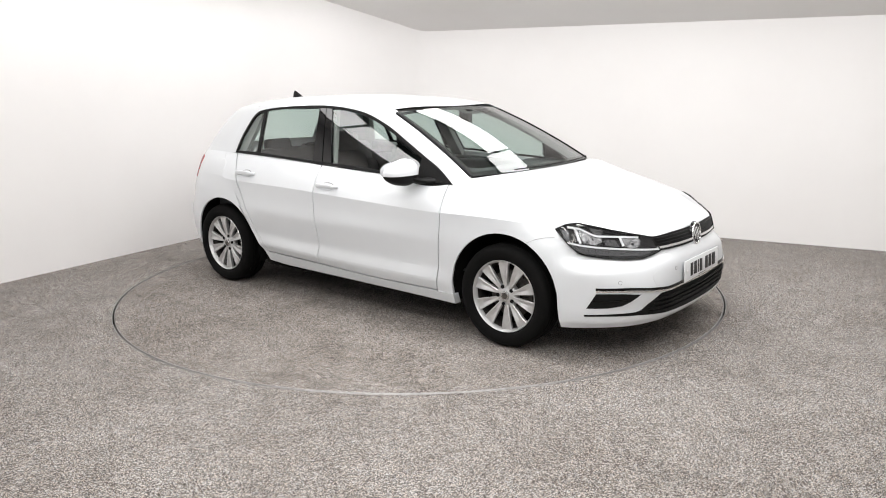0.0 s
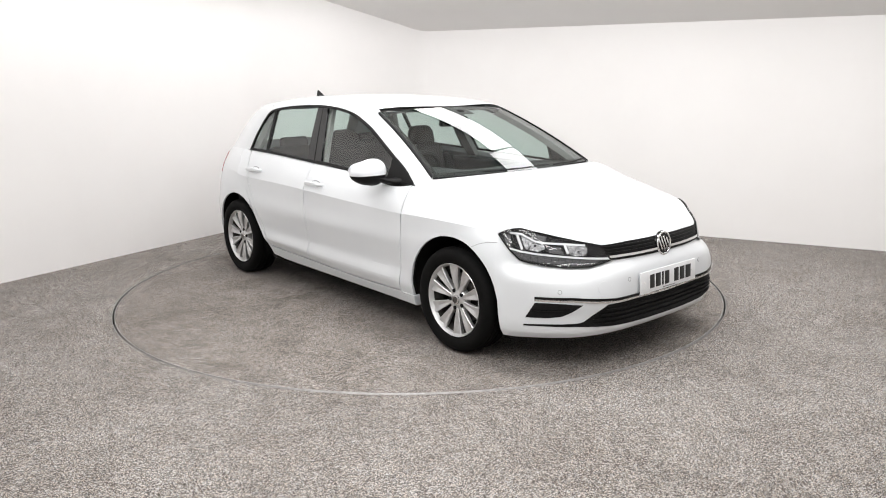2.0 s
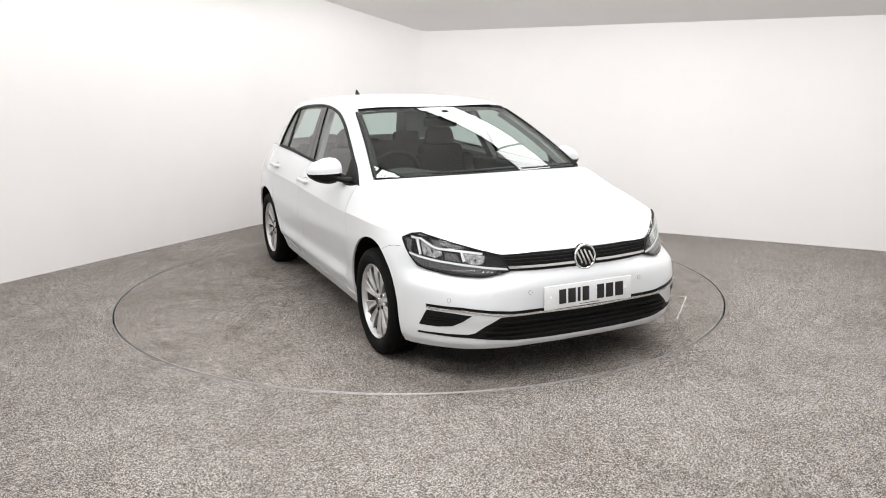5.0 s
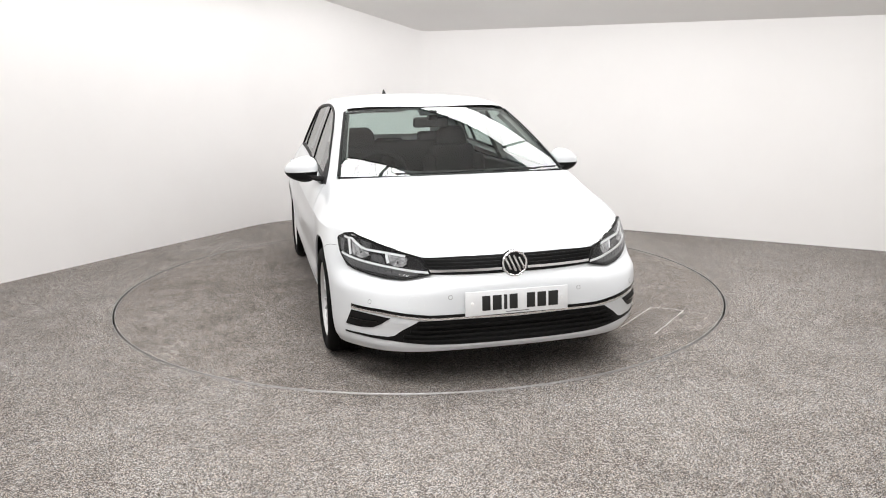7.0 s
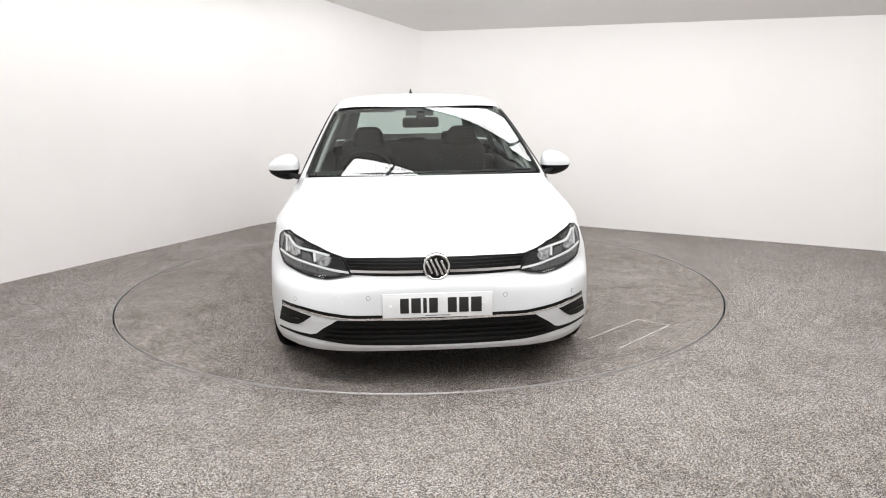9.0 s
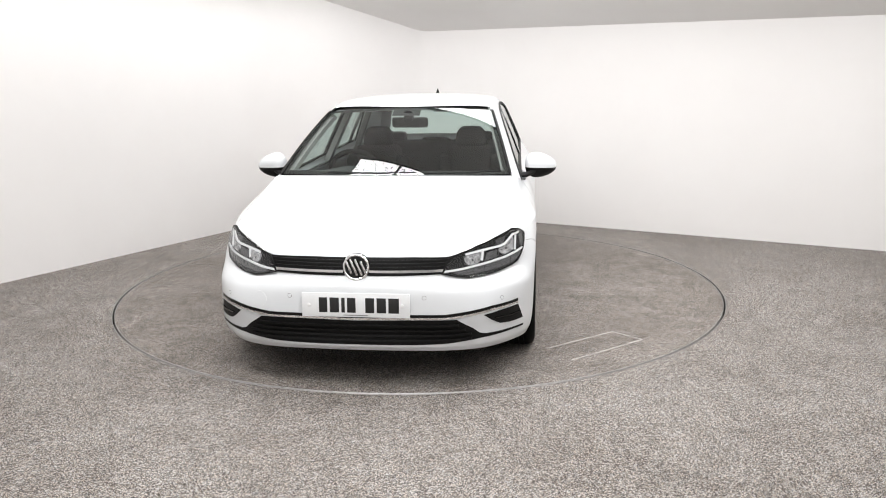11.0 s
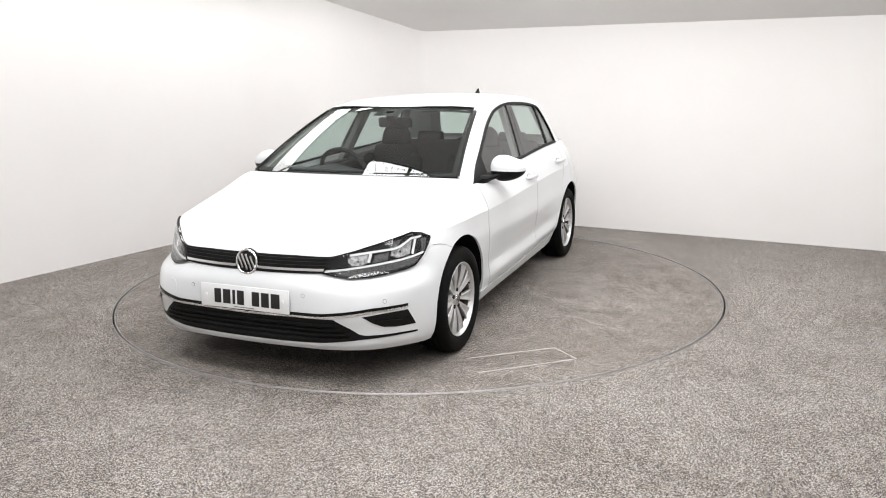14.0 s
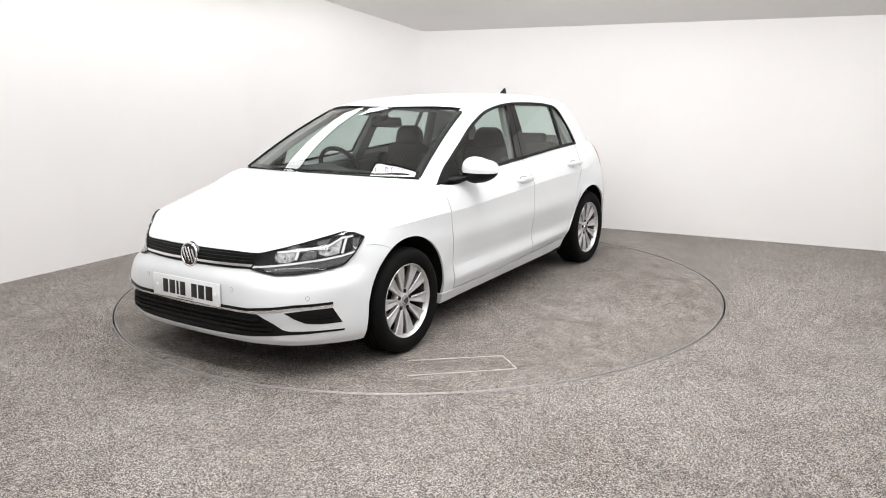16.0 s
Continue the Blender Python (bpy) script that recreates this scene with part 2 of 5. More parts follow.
NET = np.array([
    station((2.112, 2.132, 2.118, 2.128, 2.125, 2.095, 2.085, 2.072, 2.058), 0, (0.205, 0.238, 0.30, 0.362, 0.503, 0.575, 0.615, 0.643, 0.668)),
    station((2.102, 2.122, 2.11, 2.122, 2.117, 2.078, 2.068, 2.056, 2.044), 0.26, (0.204, 0.238, 0.30, 0.365, 0.501, 0.575, 0.615, 0.643, 0.667)),
    station((2.072, 2.093, 2.095, 2.108, 2.091, 2.03, 2.02, 2.012, 2.003), (0.45, 0.45, 0.45, 0.45, 0.45, 0.45, 0.45, 0.451, 0.452), (0.20, 0.235, 0.30, 0.375, 0.498, 0.575, 0.612, 0.64, 0.665)),
    station((1.992, 2.013, 2.022, 2.038, 2.008, 1.905, 1.888, 1.87, 1.85), (0.61, 0.62, 0.62, 0.62, 0.62, 0.62, 0.62, 0.62, 0.62), (0.192, 0.23, 0.30, 0.385, 0.493, 0.572, 0.625, 0.67, 0.71)),
    station((1.79, 1.81, 1.818, 1.836, 1.82, 1.755, 1.737, 1.72, 1.703), (0.78, 0.797, 0.803, 0.795, 0.80, 0.765, 0.758, 0.75, 0.738), (0.184, 0.226, 0.30, 0.39, 0.487, 0.57, 0.64, 0.70, 0.753)),
    station((1.672, 1.67, 1.665, 1.66, 1.65, 1.63, 1.615, 1.605, 1.59), (0.826, 0.848, 0.858, 0.862, 0.860, 0.848, 0.827, 0.80, 0.75), (0.18, 0.228, 0.30, 0.39, 0.48, 0.575, 0.66, 0.72, 0.782)),
    station((1.31, 1.31, 1.31, 1.31, 1.31, 1.31, 1.31, 1.31, 1.33), (0.845, 0.862, 0.875, 0.882, 0.885, 0.884, 0.874, 0.868, 0.752), (0.19, 0.24, 0.31, 0.40, 0.49, 0.585, 0.68, 0.745, 0.85)),
    station((0.95, 0.95, 0.95, 0.95, 0.95, 0.95, 0.95, 0.95, 0.985), (0.824, 0.848, 0.861, 0.868, 0.872, 0.873, 0.868, 0.867, 0.738), (0.19, 0.258, 0.33, 0.41, 0.50, 0.585, 0.68, 0.745, 0.94)),
    station((0.82, 0.825, 0.835, 0.842, 0.848, 0.856, 0.862, 0.864, 0.872), (0.822, 0.848, 0.866, 0.859, 0.866, 0.872, 0.868, 0.867, 0.783), (0.193, 0.26, 0.33, 0.41, 0.50, 0.585, 0.68, 0.743, 0.905)),
    station(0.3, (0.822, 0.848, 0.868, 0.857, 0.866, 0.875, 0.868, 0.867, 0.771), (0.205, 0.265, 0.335, 0.415, 0.50, 0.585, 0.68, 0.76, 0.932)),
    station((-0.22, -0.218, -0.215, -0.21, -0.215, -0.225, -0.24, -0.245, -0.25), (0.821, 0.847, 0.868, 0.857, 0.866, 0.875, 0.866, 0.862, 0.76), (0.215, 0.285, 0.345, 0.42, 0.505, 0.59, 0.69, 0.781, 0.957)),
    station(-0.6, (0.82, 0.845, 0.867, 0.856, 0.865, 0.873, 0.863, 0.857, 0.752), (0.223, 0.298, 0.355, 0.425, 0.51, 0.595, 0.695, 0.793, 0.978)),
    station((-0.74, -0.77, -0.815, -0.865, -0.915, -0.965, -1.025, -1.09, -1.19), (0.82, 0.845, 0.864, 0.860, 0.869, 0.874, 0.862, 0.852, 0.745), (0.232, 0.305, 0.36, 0.43, 0.515, 0.60, 0.70, 0.803, 0.997)),
    station((-1.31, -1.31, -1.31, -1.31, -1.31, -1.31, -1.31, -1.32, -1.37), (0.845, 0.86, 0.87, 0.877, 0.881, 0.88, 0.866, 0.84, 0.73), (0.23, 0.30, 0.36, 0.43, 0.515, 0.60, 0.71, 0.83, 1.0)),
    station((-1.62, -1.62, -1.62, -1.62, -1.62, -1.62, -1.62, -1.62, -1.58), (0.80, 0.82, 0.831, 0.837, 0.839, 0.835, 0.822, 0.787, 0.70), (0.23, 0.28, 0.35, 0.43, 0.52, 0.61, 0.72, 0.84, 1.0)),
    station((-1.87, -1.89, -1.91, -1.92, -1.92, -1.89, -1.86, -1.82, -1.75), (0.63, 0.65, 0.665, 0.672, 0.677, 0.67, 0.665, 0.65, 0.625), (0.25, 0.29, 0.35, 0.43, 0.52, 0.61, 0.72, 0.84, 0.99)),
    station((-2.01, -2.03, -2.05, -2.065, -2.065, -2.03, -2.0, -1.96, -1.88), 0.42, (0.26, 0.30, 0.36, 0.44, 0.53, 0.62, 0.72, 0.84, 0.985)),
    station((-2.03, -2.05, -2.07, -2.085, -2.085, -2.05, -2.02, -1.98, -1.90), 0.0, (0.26, 0.30, 0.36, 0.44, 0.53, 0.62, 0.72, 0.84, 0.985)),
])


# flanks tuck in below the shoulder line and flare again above the sill
for _i, _w in ((7, 0.5), (8, 1.0), (9, 1.0), (10, 1.0), (11, 1.0), (12, 0.8), (13, 0.3)):
    NET[_i, 7, 1] += 0.001 * _w
    NET[_i, 3, 1] -= 0.0005 * _w
    NET[_i, 2, 1] += 0.001 * _w


def pchip(P, q):
    """Smooth interpolation without overshoot through the rows of P at the real index q."""
    n = len(P)
    i = min(max(int(q), 0), n - 2)
    d = P[1:] - P[:-1]

    def slope(k):
        if k == 0:
            return d[0]
        if k == n - 1:
            return d[-1]
        a, b = d[k - 1], d[k]
        return np.where(a * b > 0, 2 * a * b / np.where(np.abs(a + b) < 1e-12, 1, a + b), 0.0)

    t = q - i
    m0, m1 = slope(i), slope(i + 1)
    return (2 * t**3 - 3 * t**2 + 1) * P[i] + (t**3 - 2 * t**2 + t) * m0 + (-2 * t**3 + 3 * t**2) * P[i + 1] + (t**3 - t**2) * m1


def centri(P, q):
    """Smooth interpolation with even tangents (Catmull-Rom on the index)."""
    n = len(P)
    i = min(max(int(q), 0), n - 2)
    t = q - i
    m = lambda k: (P[min(k + 1, n - 1)] - P[max(k - 1, 0)]) / (min(k + 1, n - 1) - max(k - 1, 0))
    return (2 * t**3 - 3 * t**2 + 1) * P[i] + (t**3 - 2 * t**2 + t) * m(i) + (-2 * t**3 + 3 * t**2) * P[i + 1] + (t**3 - t**2) * m(i + 1)


# chord-length knots along the stations, so that the skin runs evenly
KNOT = np.concatenate([[0], np.cumsum([np.linalg.norm(NET[i + 1, 3] - NET[i, 3]) for i in range(len(NET) - 1)])])
SLOPES = []
for _i in range(len(NET)):
    if _i == 0 or _i == len(NET) - 1:
        _d = (NET[1] - NET[0]) / (KNOT[1] - KNOT[0]) if _i == 0 else (NET[-1] - NET[-2]) / (KNOT[-1] - KNOT[-2])
        _d = _d * np.array([0, 1, 0])
    else:
        _h0, _h1 = KNOT[_i] - KNOT[_i - 1], KNOT[_i + 1] - KNOT[_i]
        _d = ((NET[_i] - NET[_i - 1]) / _h0 * _h1 + (NET[_i + 1] - NET[_i]) / _h1 * _h0) / (_h0 + _h1)
    SLOPES.append(_d)


def ribs(u):
    """The section's nine points at the real station index u."""
    i = min(max(int(u), 0), len(NET) - 2)
    h = KNOT[i + 1] - KNOT[i]
    t = u - i
    return (2 * t**3 - 3 * t**2 + 1) * NET[i] + (t**3 - 2 * t**2 + t) * h * SLOPES[i] + (-2 * t**3 + 3 * t**2) * NET[i + 1] + (t**3 - t**2) * h * SLOPES[i + 1]


def skin(u, v):
    """A point of the lower body's left skin at station u (0 to 17) and level v (0 to 8)."""
    P = ribs(u)
    if v <= 7:
        return pchip(P[:8], v)
    t = v - 7
    q = P[7] * (1 - t) + P[8] * t
    bulge = 0.012 * 4 * t * (1 - t)
    return q + np.array([0, bulge * 0.6, bulge * 0.6]) * (1 if u > 4 else 0)


ARCHES = ((1.306, 0.305, 0.362), (-1.262, 0.300, 0.365))  # middle x, z and radius of the wheel openings


def arch_low(u):
    """The lowest level at station u that clears the wheel openings."""
    lo = 0.0
    for cx, cz, r in ARCHES:
        vs = np.linspace(0, 6.5, 66)
        inside = [v for v in vs if (lambda p: (p[0] - cx) ** 2 + max(p[2] - cz, 0) ** 2 < r * r)(skin(u, v))]
        if inside:
            a, b = inside[-1], inside[-1] + 0.11
            for _ in range(14):
                m = (a + b) / 2
                p = skin(u, m)
                if (p[0] - cx) ** 2 + max(p[2] - cz, 0) ** 2 < r * r:
                    a = m
                else:
                    b = m
            lo = max(lo, b)
    return lo


def panel(us, vlo, vhi, nv, side):
    """A panel of the skin over the stations us, from level vlo(u) to vhi(u)."""
    bm = bmesh.new()
    rows = []
    for u in us:
        a, b = vlo(u), vhi(u)
        if b > 7:  # a row runs exactly along the crease
            n1 = nv - nv // 6
            vs = [a + (7 - a) * k / n1 for k in range(n1)] + [7 + (b - 7) * k / (nv - n1) for k in range(nv - n1 + 1)]
        else:
            vs = [a + (b - a) * k / nv for k in range(nv + 1)]
        rows.append([bm.verts.new((p[0], p[1] * side, p[2])) for p in (skin(u, v) for v in vs)])
    for r0, r1 in zip(rows, rows[1:]):
        for k in range(nv):
            f = (r0[k], r1[k], r1[k + 1], r0[k + 1])
            bm.faces.new(f if side < 0 else f[::-1])
    return bm


def spread(points, dense):
    out = []
    for a, b in zip(points, points[1:]):
        out += [a + (b - a) * k / dense for k in range(dense)]
    return out + [points[-1]]


def lip(bm, depth, inward=(0, 1, 0)):
    """Turns the open edges of a panel inwards, so that it shows its thickness."""
    es = [e for e in bm.edges if e.is_boundary]
    r = bmesh.ops.extrude_edge_only(bm, edges=es)
    for v in r["geom"]:
        if isinstance(v, bmesh.types.BMVert):
            s = -1 if v.co.y > 0.05 else 1 if v.co.y < -0.05 else 0
            if abs(v.co.x) > 1.75:
                v.co.x -= math.copysign(depth, v.co.x)
            v.co.y += s * depth
            if v.co.z > 0.74:
                v.co.z -= depth * 1.6
    return bm


# ---- upper body curves, left side
def curve(points, n):
    P = np.array(points, float)
    s = np.concatenate([[0], np.cumsum(np.linalg.norm(P[1:] - P[:-1], axis=1))])
    out = []
    for q in np.linspace(0, s[-1], n):
        i = min(np.searchsorted(s, q, side="right") - 1, len(P) - 2)
        i = max(i, 0)
        out.append(centri(P, i + (q - s[i]) / (s[i + 1] - s[i])))
    return np.array(out)


# side window outline (outer edge of its black trim), from the mirror corner over the roof to the rear corner
DLO = [(0.902, 0.784, 0.902), (0.77, 0.746, 0.99), (0.639, 0.719, 1.053), (0.48, 0.686, 1.131), (0.313, 0.651, 1.212), (0.17, 0.627, 1.268), (0.026, 0.608, 1.311), (-0.161, 0.596, 1.340), (-0.351, 0.590, 1.353), (-0.518, 0.590, 1.353), (-0.739, 0.594, 1.345), (-0.943, 0.600, 1.328), (-1.081, 0.613, 1.298), (-1.141, 0.648, 1.219), (-1.189, 0.696, 1.106), (-1.212, 0.741, 1.0)]
# outer edge of pillar and roof rail: windscreen edge, roof edge, hatch edge
RAIL = [(0.99, 0.722, 0.945), (0.86, 0.692, 1.022), (0.72, 0.660, 1.098), (0.57, 0.627, 1.176), (0.43, 0.597, 1.244), (0.33, 0.575, 1.290), (0.24, 0.552, 1.333), (0.05, 0.538, 1.366), (-0.2, 0.53, 1.385), (-0.5, 0.527, 1.391), (-0.8, 0.525, 1.387), (-1.1, 0.525, 1.370), (-1.37, 0.525, 1.334), (-1.51, 0.54, 1.265), (-1.63, 0.585, 1.14), (-1.75, 0.625, 0.99)]


def roof_z(x):
    return float(np.interp(x, [-1.62, -1.5, -1.32, -1.0, -0.7, -0.4, 0.0, 0.2, 0.36], [1.335, 1.368, 1.395, 1.414, 1.421, 1.421, 1.400, 1.374, 1.341]))


def glass_point(t, w):
    """The windscreen: t from -1 to 1 across, w from 0 at the foot to 1 at the top."""
    a = np.array([1.118 - 0.131 * t * t, 0.711 * t, 0.957 - 0.004 * t * t])
    b = np.array([0.365 - 0.085 * t * t, 0.567 * t, 1.336 - 0.025 * t * t])
    p = a * (1 - w) + b * w
    return p + np.array([0.45, 0, 0.89]) * 0.028 * 4 * w * (1 - w) * (1 - 0.35 * t * t)


WING = np.array([skin(4 + 3 * k / 60, 8) for k in range(61)])


def wing_edge(x):
    """The wing's upper edge at x."""
    return np.array([x, np.interp(-x, -WING[:, 0], WING[:, 1]), np.interp(-x, -WING[:, 0], WING[:, 2])])


def bonnet_point(t, w):
    """The bonnet: t from -1 to 1 across, w from 0 at its front edge to 1 at the windscreen."""
    a = abs(t)
    y = a * 0.738
    u = float(np.interp(y, [0, 0.26, 0.452, 0.62, 0.738], [0, 1, 2, 3, 4]))
    f = skin(u, 8)
    b = np.array([1.135 - 0.145 * a * a, 0.735 * a, 0.957 - 0.016 * a * a])
    p = f * (1 - w) + b * w
    mid = 4 * w * (1 - w)
    p[2] += (0.050 * (1 - a**2.2) + 0.020) * mid + 0.022 * (1 - a**2) * (math.sin(math.pi * min(1, w * 1.6)) ** 2) * (1 - w)
    p[0] += 0.010 * (1 - a) * (1 - w) ** 3 * w * 4
    # the outer edge follows the wings
    e = wing_edge(f[0] * (1 - w) + b[0] * w) if a > 0.2 else None
    if e is not None and w > 0:
        base = np.array(skin(4, 8)) * (1 - w) + np.array([0.99, 0.735, 0.941]) * w
        base[2] += 0.020 * 4 * w * (1 - w)
        g = wing_edge(base[0])
        p += (g - base) * a**5
    # a soft crease that runs from the screen's corners towards the grille
    line = 0.80 - 0.22 * (1 - w)
    p[2] += 0.007 / (1 + math.exp((a - line) * 40)) * min(1, w * 5) * min(1, (1 - w) * 8)
    p[1] = math.copysign(p[1], t)
    return p


def grid(fn, nu, nv, u0=-1.0, u1=1.0, v0=0.0, v1=1.0, flip=False):
    bm = bmesh.new()
    rows = [[bm.verts.new(fn(u0 + (u1 - u0) * i / nu, v0 + (v1 - v0) * j / nv)) for j in range(nv + 1)] for i in range(nu + 1)]
    for i in range(nu):
        for j in range(nv):
            f = (rows[i][j], rows[i + 1][j], rows[i + 1][j + 1], rows[i][j + 1])
            bm.faces.new(f[::-1] if flip else f)
    return bm


def shell_tree():
    """A search tree over the whole lower skin and bonnet, on which trim and lamps are laid."""
    from mathutils.bvhtree import BVHTree
    bm = bmesh.new()
    for side in (1, -1):
        q = panel(spread(list(range(18)), 10), lambda u: 0.0, lambda u: 8.0, 40, side)
        me = bpy.data.meshes.new("tmp")
        q.to_mesh(me)
        q.free()
        bm.from_mesh(me)
        bpy.data.meshes.remove(me)
    tree = BVHTree.FromBMesh(bm)
    bm.free()
    return tree


# ---------------------------------------------------------------- car materials
def paint_material():
    m = mat("white_car_paint", (0.68, 0.68, 0.68), 0.32)
    b = m.node_tree.nodes["Principled BSDF"]
    b.inputs["Coat Weight"].default_value, b.inputs["Coat Roughness"].default_value = 0.55, 0.05
    n = noise_node(m, 2.5, 3.0)
    r = ramp(m, [(0.3, (0.655, 0.675, 0.695)), (0.7, (0.68, 0.70, 0.718))])
    link(m, n, "Fac", r, "Fac")
    link(m, r, "Color", b, "Base Color")
    return m


def glass_material(name, tint, rough=0.0, base=0.10):
    """Thin tinted pane: lets light through with its tint and mirrors by Fresnel's law."""
    m = bpy.data.materials.new(name)
    m.use_nodes = True
    nt = m.node_tree
    nt.nodes.clear()
    out = nt.nodes.new("ShaderNodeOutputMaterial")
    mx, tr, gl, lw, pw, ma = (nt.nodes.new("ShaderNode" + k) for k in ("MixShader", "BsdfTransparent", "BsdfGlossy", "LayerWeight", "Math", "Math"))
    lw.inputs[0].default_value = 0.5
    pw.operation, pw.inputs[1].default_value = "POWER", 5.0
    ma.operation, ma.inputs[1].default_value, ma.inputs[2].default_value = "MULTIPLY_ADD", 0.90, base
    nt.links.new(lw.outputs["Facing"], pw.inputs[0])
    nt.links.new(pw.outputs[0], ma.inputs[0])
    tr.inputs[0].default_value = (*tint, 1)
    gl.inputs["Roughness"].default_value = rough
    nt.links.new(ma.outputs[0], mx.inputs[0])
    nt.links.new(tr.outputs[0], mx.inputs[1])
    nt.links.new(gl.outputs[0], mx.inputs[2])
    nt.links.new(mx.outputs[0], out.inputs[0])
    return m


M_PAINT = paint_material()
M_GLASS = glass_material("green_tinted_glass", (0.74, 0.83, 0.80))
M_LENS = glass_material("clear_lamp_lens", (0.93, 0.94, 0.95), base=0.045)
M_BLACK = add_grain(mat("black_plastic", rough=0.45, Specular_IOR_Level=0.14), 60, (0.005, 0.005, 0.005), (0.010, 0.010, 0.010), rough=(0.4, 0.6))
M_GLOSS = mat("gloss_black", (0.004, 0.004, 0.004), 0.12, 0.0, Specular_IOR_Level=0.3)
M_PIANO = mat("piano_black", (0.004, 0.004, 0.0045), 0.03, 0.0, Specular_IOR_Level=0.5)
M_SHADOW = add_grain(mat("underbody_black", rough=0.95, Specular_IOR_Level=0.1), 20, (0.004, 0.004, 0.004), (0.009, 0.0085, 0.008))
M_CHROME = mat("chrome", (0.88, 0.88, 0.89), 0.12, 1.0)
M_SATIN = mat("satin_silver", (0.62, 0.62, 0.62), 0.25, 1.0)
M_TYRE = add_grain(mat("tyre_rubber", rough=0.8, Specular_IOR_Level=0.1), 45, (0.003, 0.003, 0.003), (0.006, 0.0059, 0.0058), 0.15, 0.001, (0.6, 0.85))
M_ALLOY = add_grain(mat("silver_alloy", rough=0.4, metal=0.7), 25, (0.54, 0.54, 0.54), (0.63, 0.63, 0.628), rough=(0.36, 0.48))
M_DISC = add_grain(mat("brake_steel", rough=0.5, metal=0.9), 30, (0.08, 0.075, 0.07), (0.16, 0.15, 0.14))
M_PLATE = add_grain(mat("reflective_plate", rough=0.35), 14, (0.70, 0.71, 0.72), (0.77, 0.78, 0.79))
M_INK = mat("plate_black", (0.01, 0.01, 0.01), 0.5)
M_RED = mat("red_lamp", (0.36, 0.008, 0.012), 0.25)
M_CLOTH = add_grain(mat("seat_cloth", rough=0.95), 120, (0.005, 0.0055, 0.006), (0.012, 0.0128, 0.0135), 0.3, 0.001)
M_DASH = add_grain(mat("dashboard_plastic", rough=0.65), 150, (0.016, 0.018, 0.0185), (0.026, 0.0285, 0.029), 0.2, 0.0006)
M_LINING = add_grain(mat("roof_lining", rough=0.95), 90, (0.22, 0.22, 0.215), (0.30, 0.30, 0.29))
M_LAMPBOX = add_grain(mat("lamp_housing", rough=0.4, Specular_IOR_Level=0.25), 8, (0.005, 0.005, 0.0055), (0.012, 0.012, 0.013))
M_REFLECT = add_grain(mat("lamp_reflector", rough=0.25, metal=0.6), 55, (0.12, 0.12, 0.125), (0.86, 0.87, 0.88), 0.6, 0.004)
M_DRL = mat("white_light_guide", (0.78, 0.79, 0.80), 0.2, 0.0, Coat_Weight=1.0)
M_SEAM = mat("seam_grey", (0.16, 0.16, 0.16), 0.7)
M_PAPER = mat("white_paper", (0.8, 0.8, 0.8), 0.8)


# ---------------------------------------------------------------- laying trim on the skin
TREE = shell_tree()
CAR = tagged(new("car"), "white five-door hatchback with silver alloy wheels on the turntable", "car")


def cast(p, d):
    h = TREE.ray_cast(Vector(p) + d * 1.5, -d)[0]
    if h and abs((h - Vector(p)).dot(d)) < 0.22:
        return h
    return TREE.find_nearest(Vector(p))[0]


def drape(poly, d, off, step=0.03, thick=0.006, side=1, bm=None):
    """A flat outline of left-side points laid on the skin from the direction d, off metres proud."""
    bm = bm or bmesh.new()
    d = Vector(d).normalized()
    a = Vector((0, 0, 1)).cross(d).normalized()
    b = d.cross(a)
    q = bmesh.new()
    P = [Vector(p) for p in poly]
    deep = sum((p.dot(d) for p in P)) / len(P)
    f = q.faces.new([q.verts.new((p.dot(a), p.dot(b), 0)) for p in P])
    f.normal_update()
    if f.normal.z < 0:
        f.normal_flip()
    for k, ax in ((0, Vector((1, 0, 0))), (1, Vector((0, 1, 0)))):
        lo, hi = min(v.co[k] for v in q.verts), max(v.co[k] for v in q.verts)
        n = max(1, int((hi - lo) / step))
        for i in range(1, n):
            bmesh.ops.bisect_plane(q, geom=q.verts[:] + q.edges[:] + q.faces[:], plane_co=ax * (lo + (hi - lo) * i / n), plane_no=ax)
    if thick:
        es = [e for e in q.edges if e.is_boundary]
        r = bmesh.ops.extrude_edge_only(q, edges=es)
        for v in r["geom"]:
            if isinstance(v, bmesh.types.BMVert):
                v.co.z = -thick
    for v in q.verts:
        flat = a * v.co.x + b * v.co.y + d * deep
        h = cast(flat, d)
        h = flat + d * (h - flat).dot(d)
        w = h + d * (off + v.co.z)
        v.co = Vector((w.x, w.y * side, w.z))
    if side < 0:
        bmesh.ops.reverse_faces(q, faces=q.faces[:])
    me = bpy.data.meshes.new("tmp")
    q.to_mesh(me)
    q.free()
    bm.from_mesh(me)
    bpy.data.meshes.remove(me)
    return bm


def ribbon(points, width):
    """An outline round a line in the yz or xz view: the points with half the width above and below."""
    P = [Vector(p) for p in points]
    up = Vector((0, 0, width / 2))
    return [p + up for p in P] + [p - up for p in P[::-1]]


def mirrored(poly):
    """A whole-width outline from its left half, given from the middle outwards or round."""
    return poly + [(x, -y, z) for x, y, z in poly[::-1]]


def join(bm, other):
    me = bpy.data.meshes.new("tmp")
    other.to_mesh(me)
    other.free()
    bm.from_mesh(me)
    bpy.data.meshes.remove(me)
    return bm


FRONT = (1, 0, 0)
CORNERWISE = (0.70, 0.71, 0)


def outset(bm, dy):
    for v in bm.verts:
        v.co.y += dy
    return bm


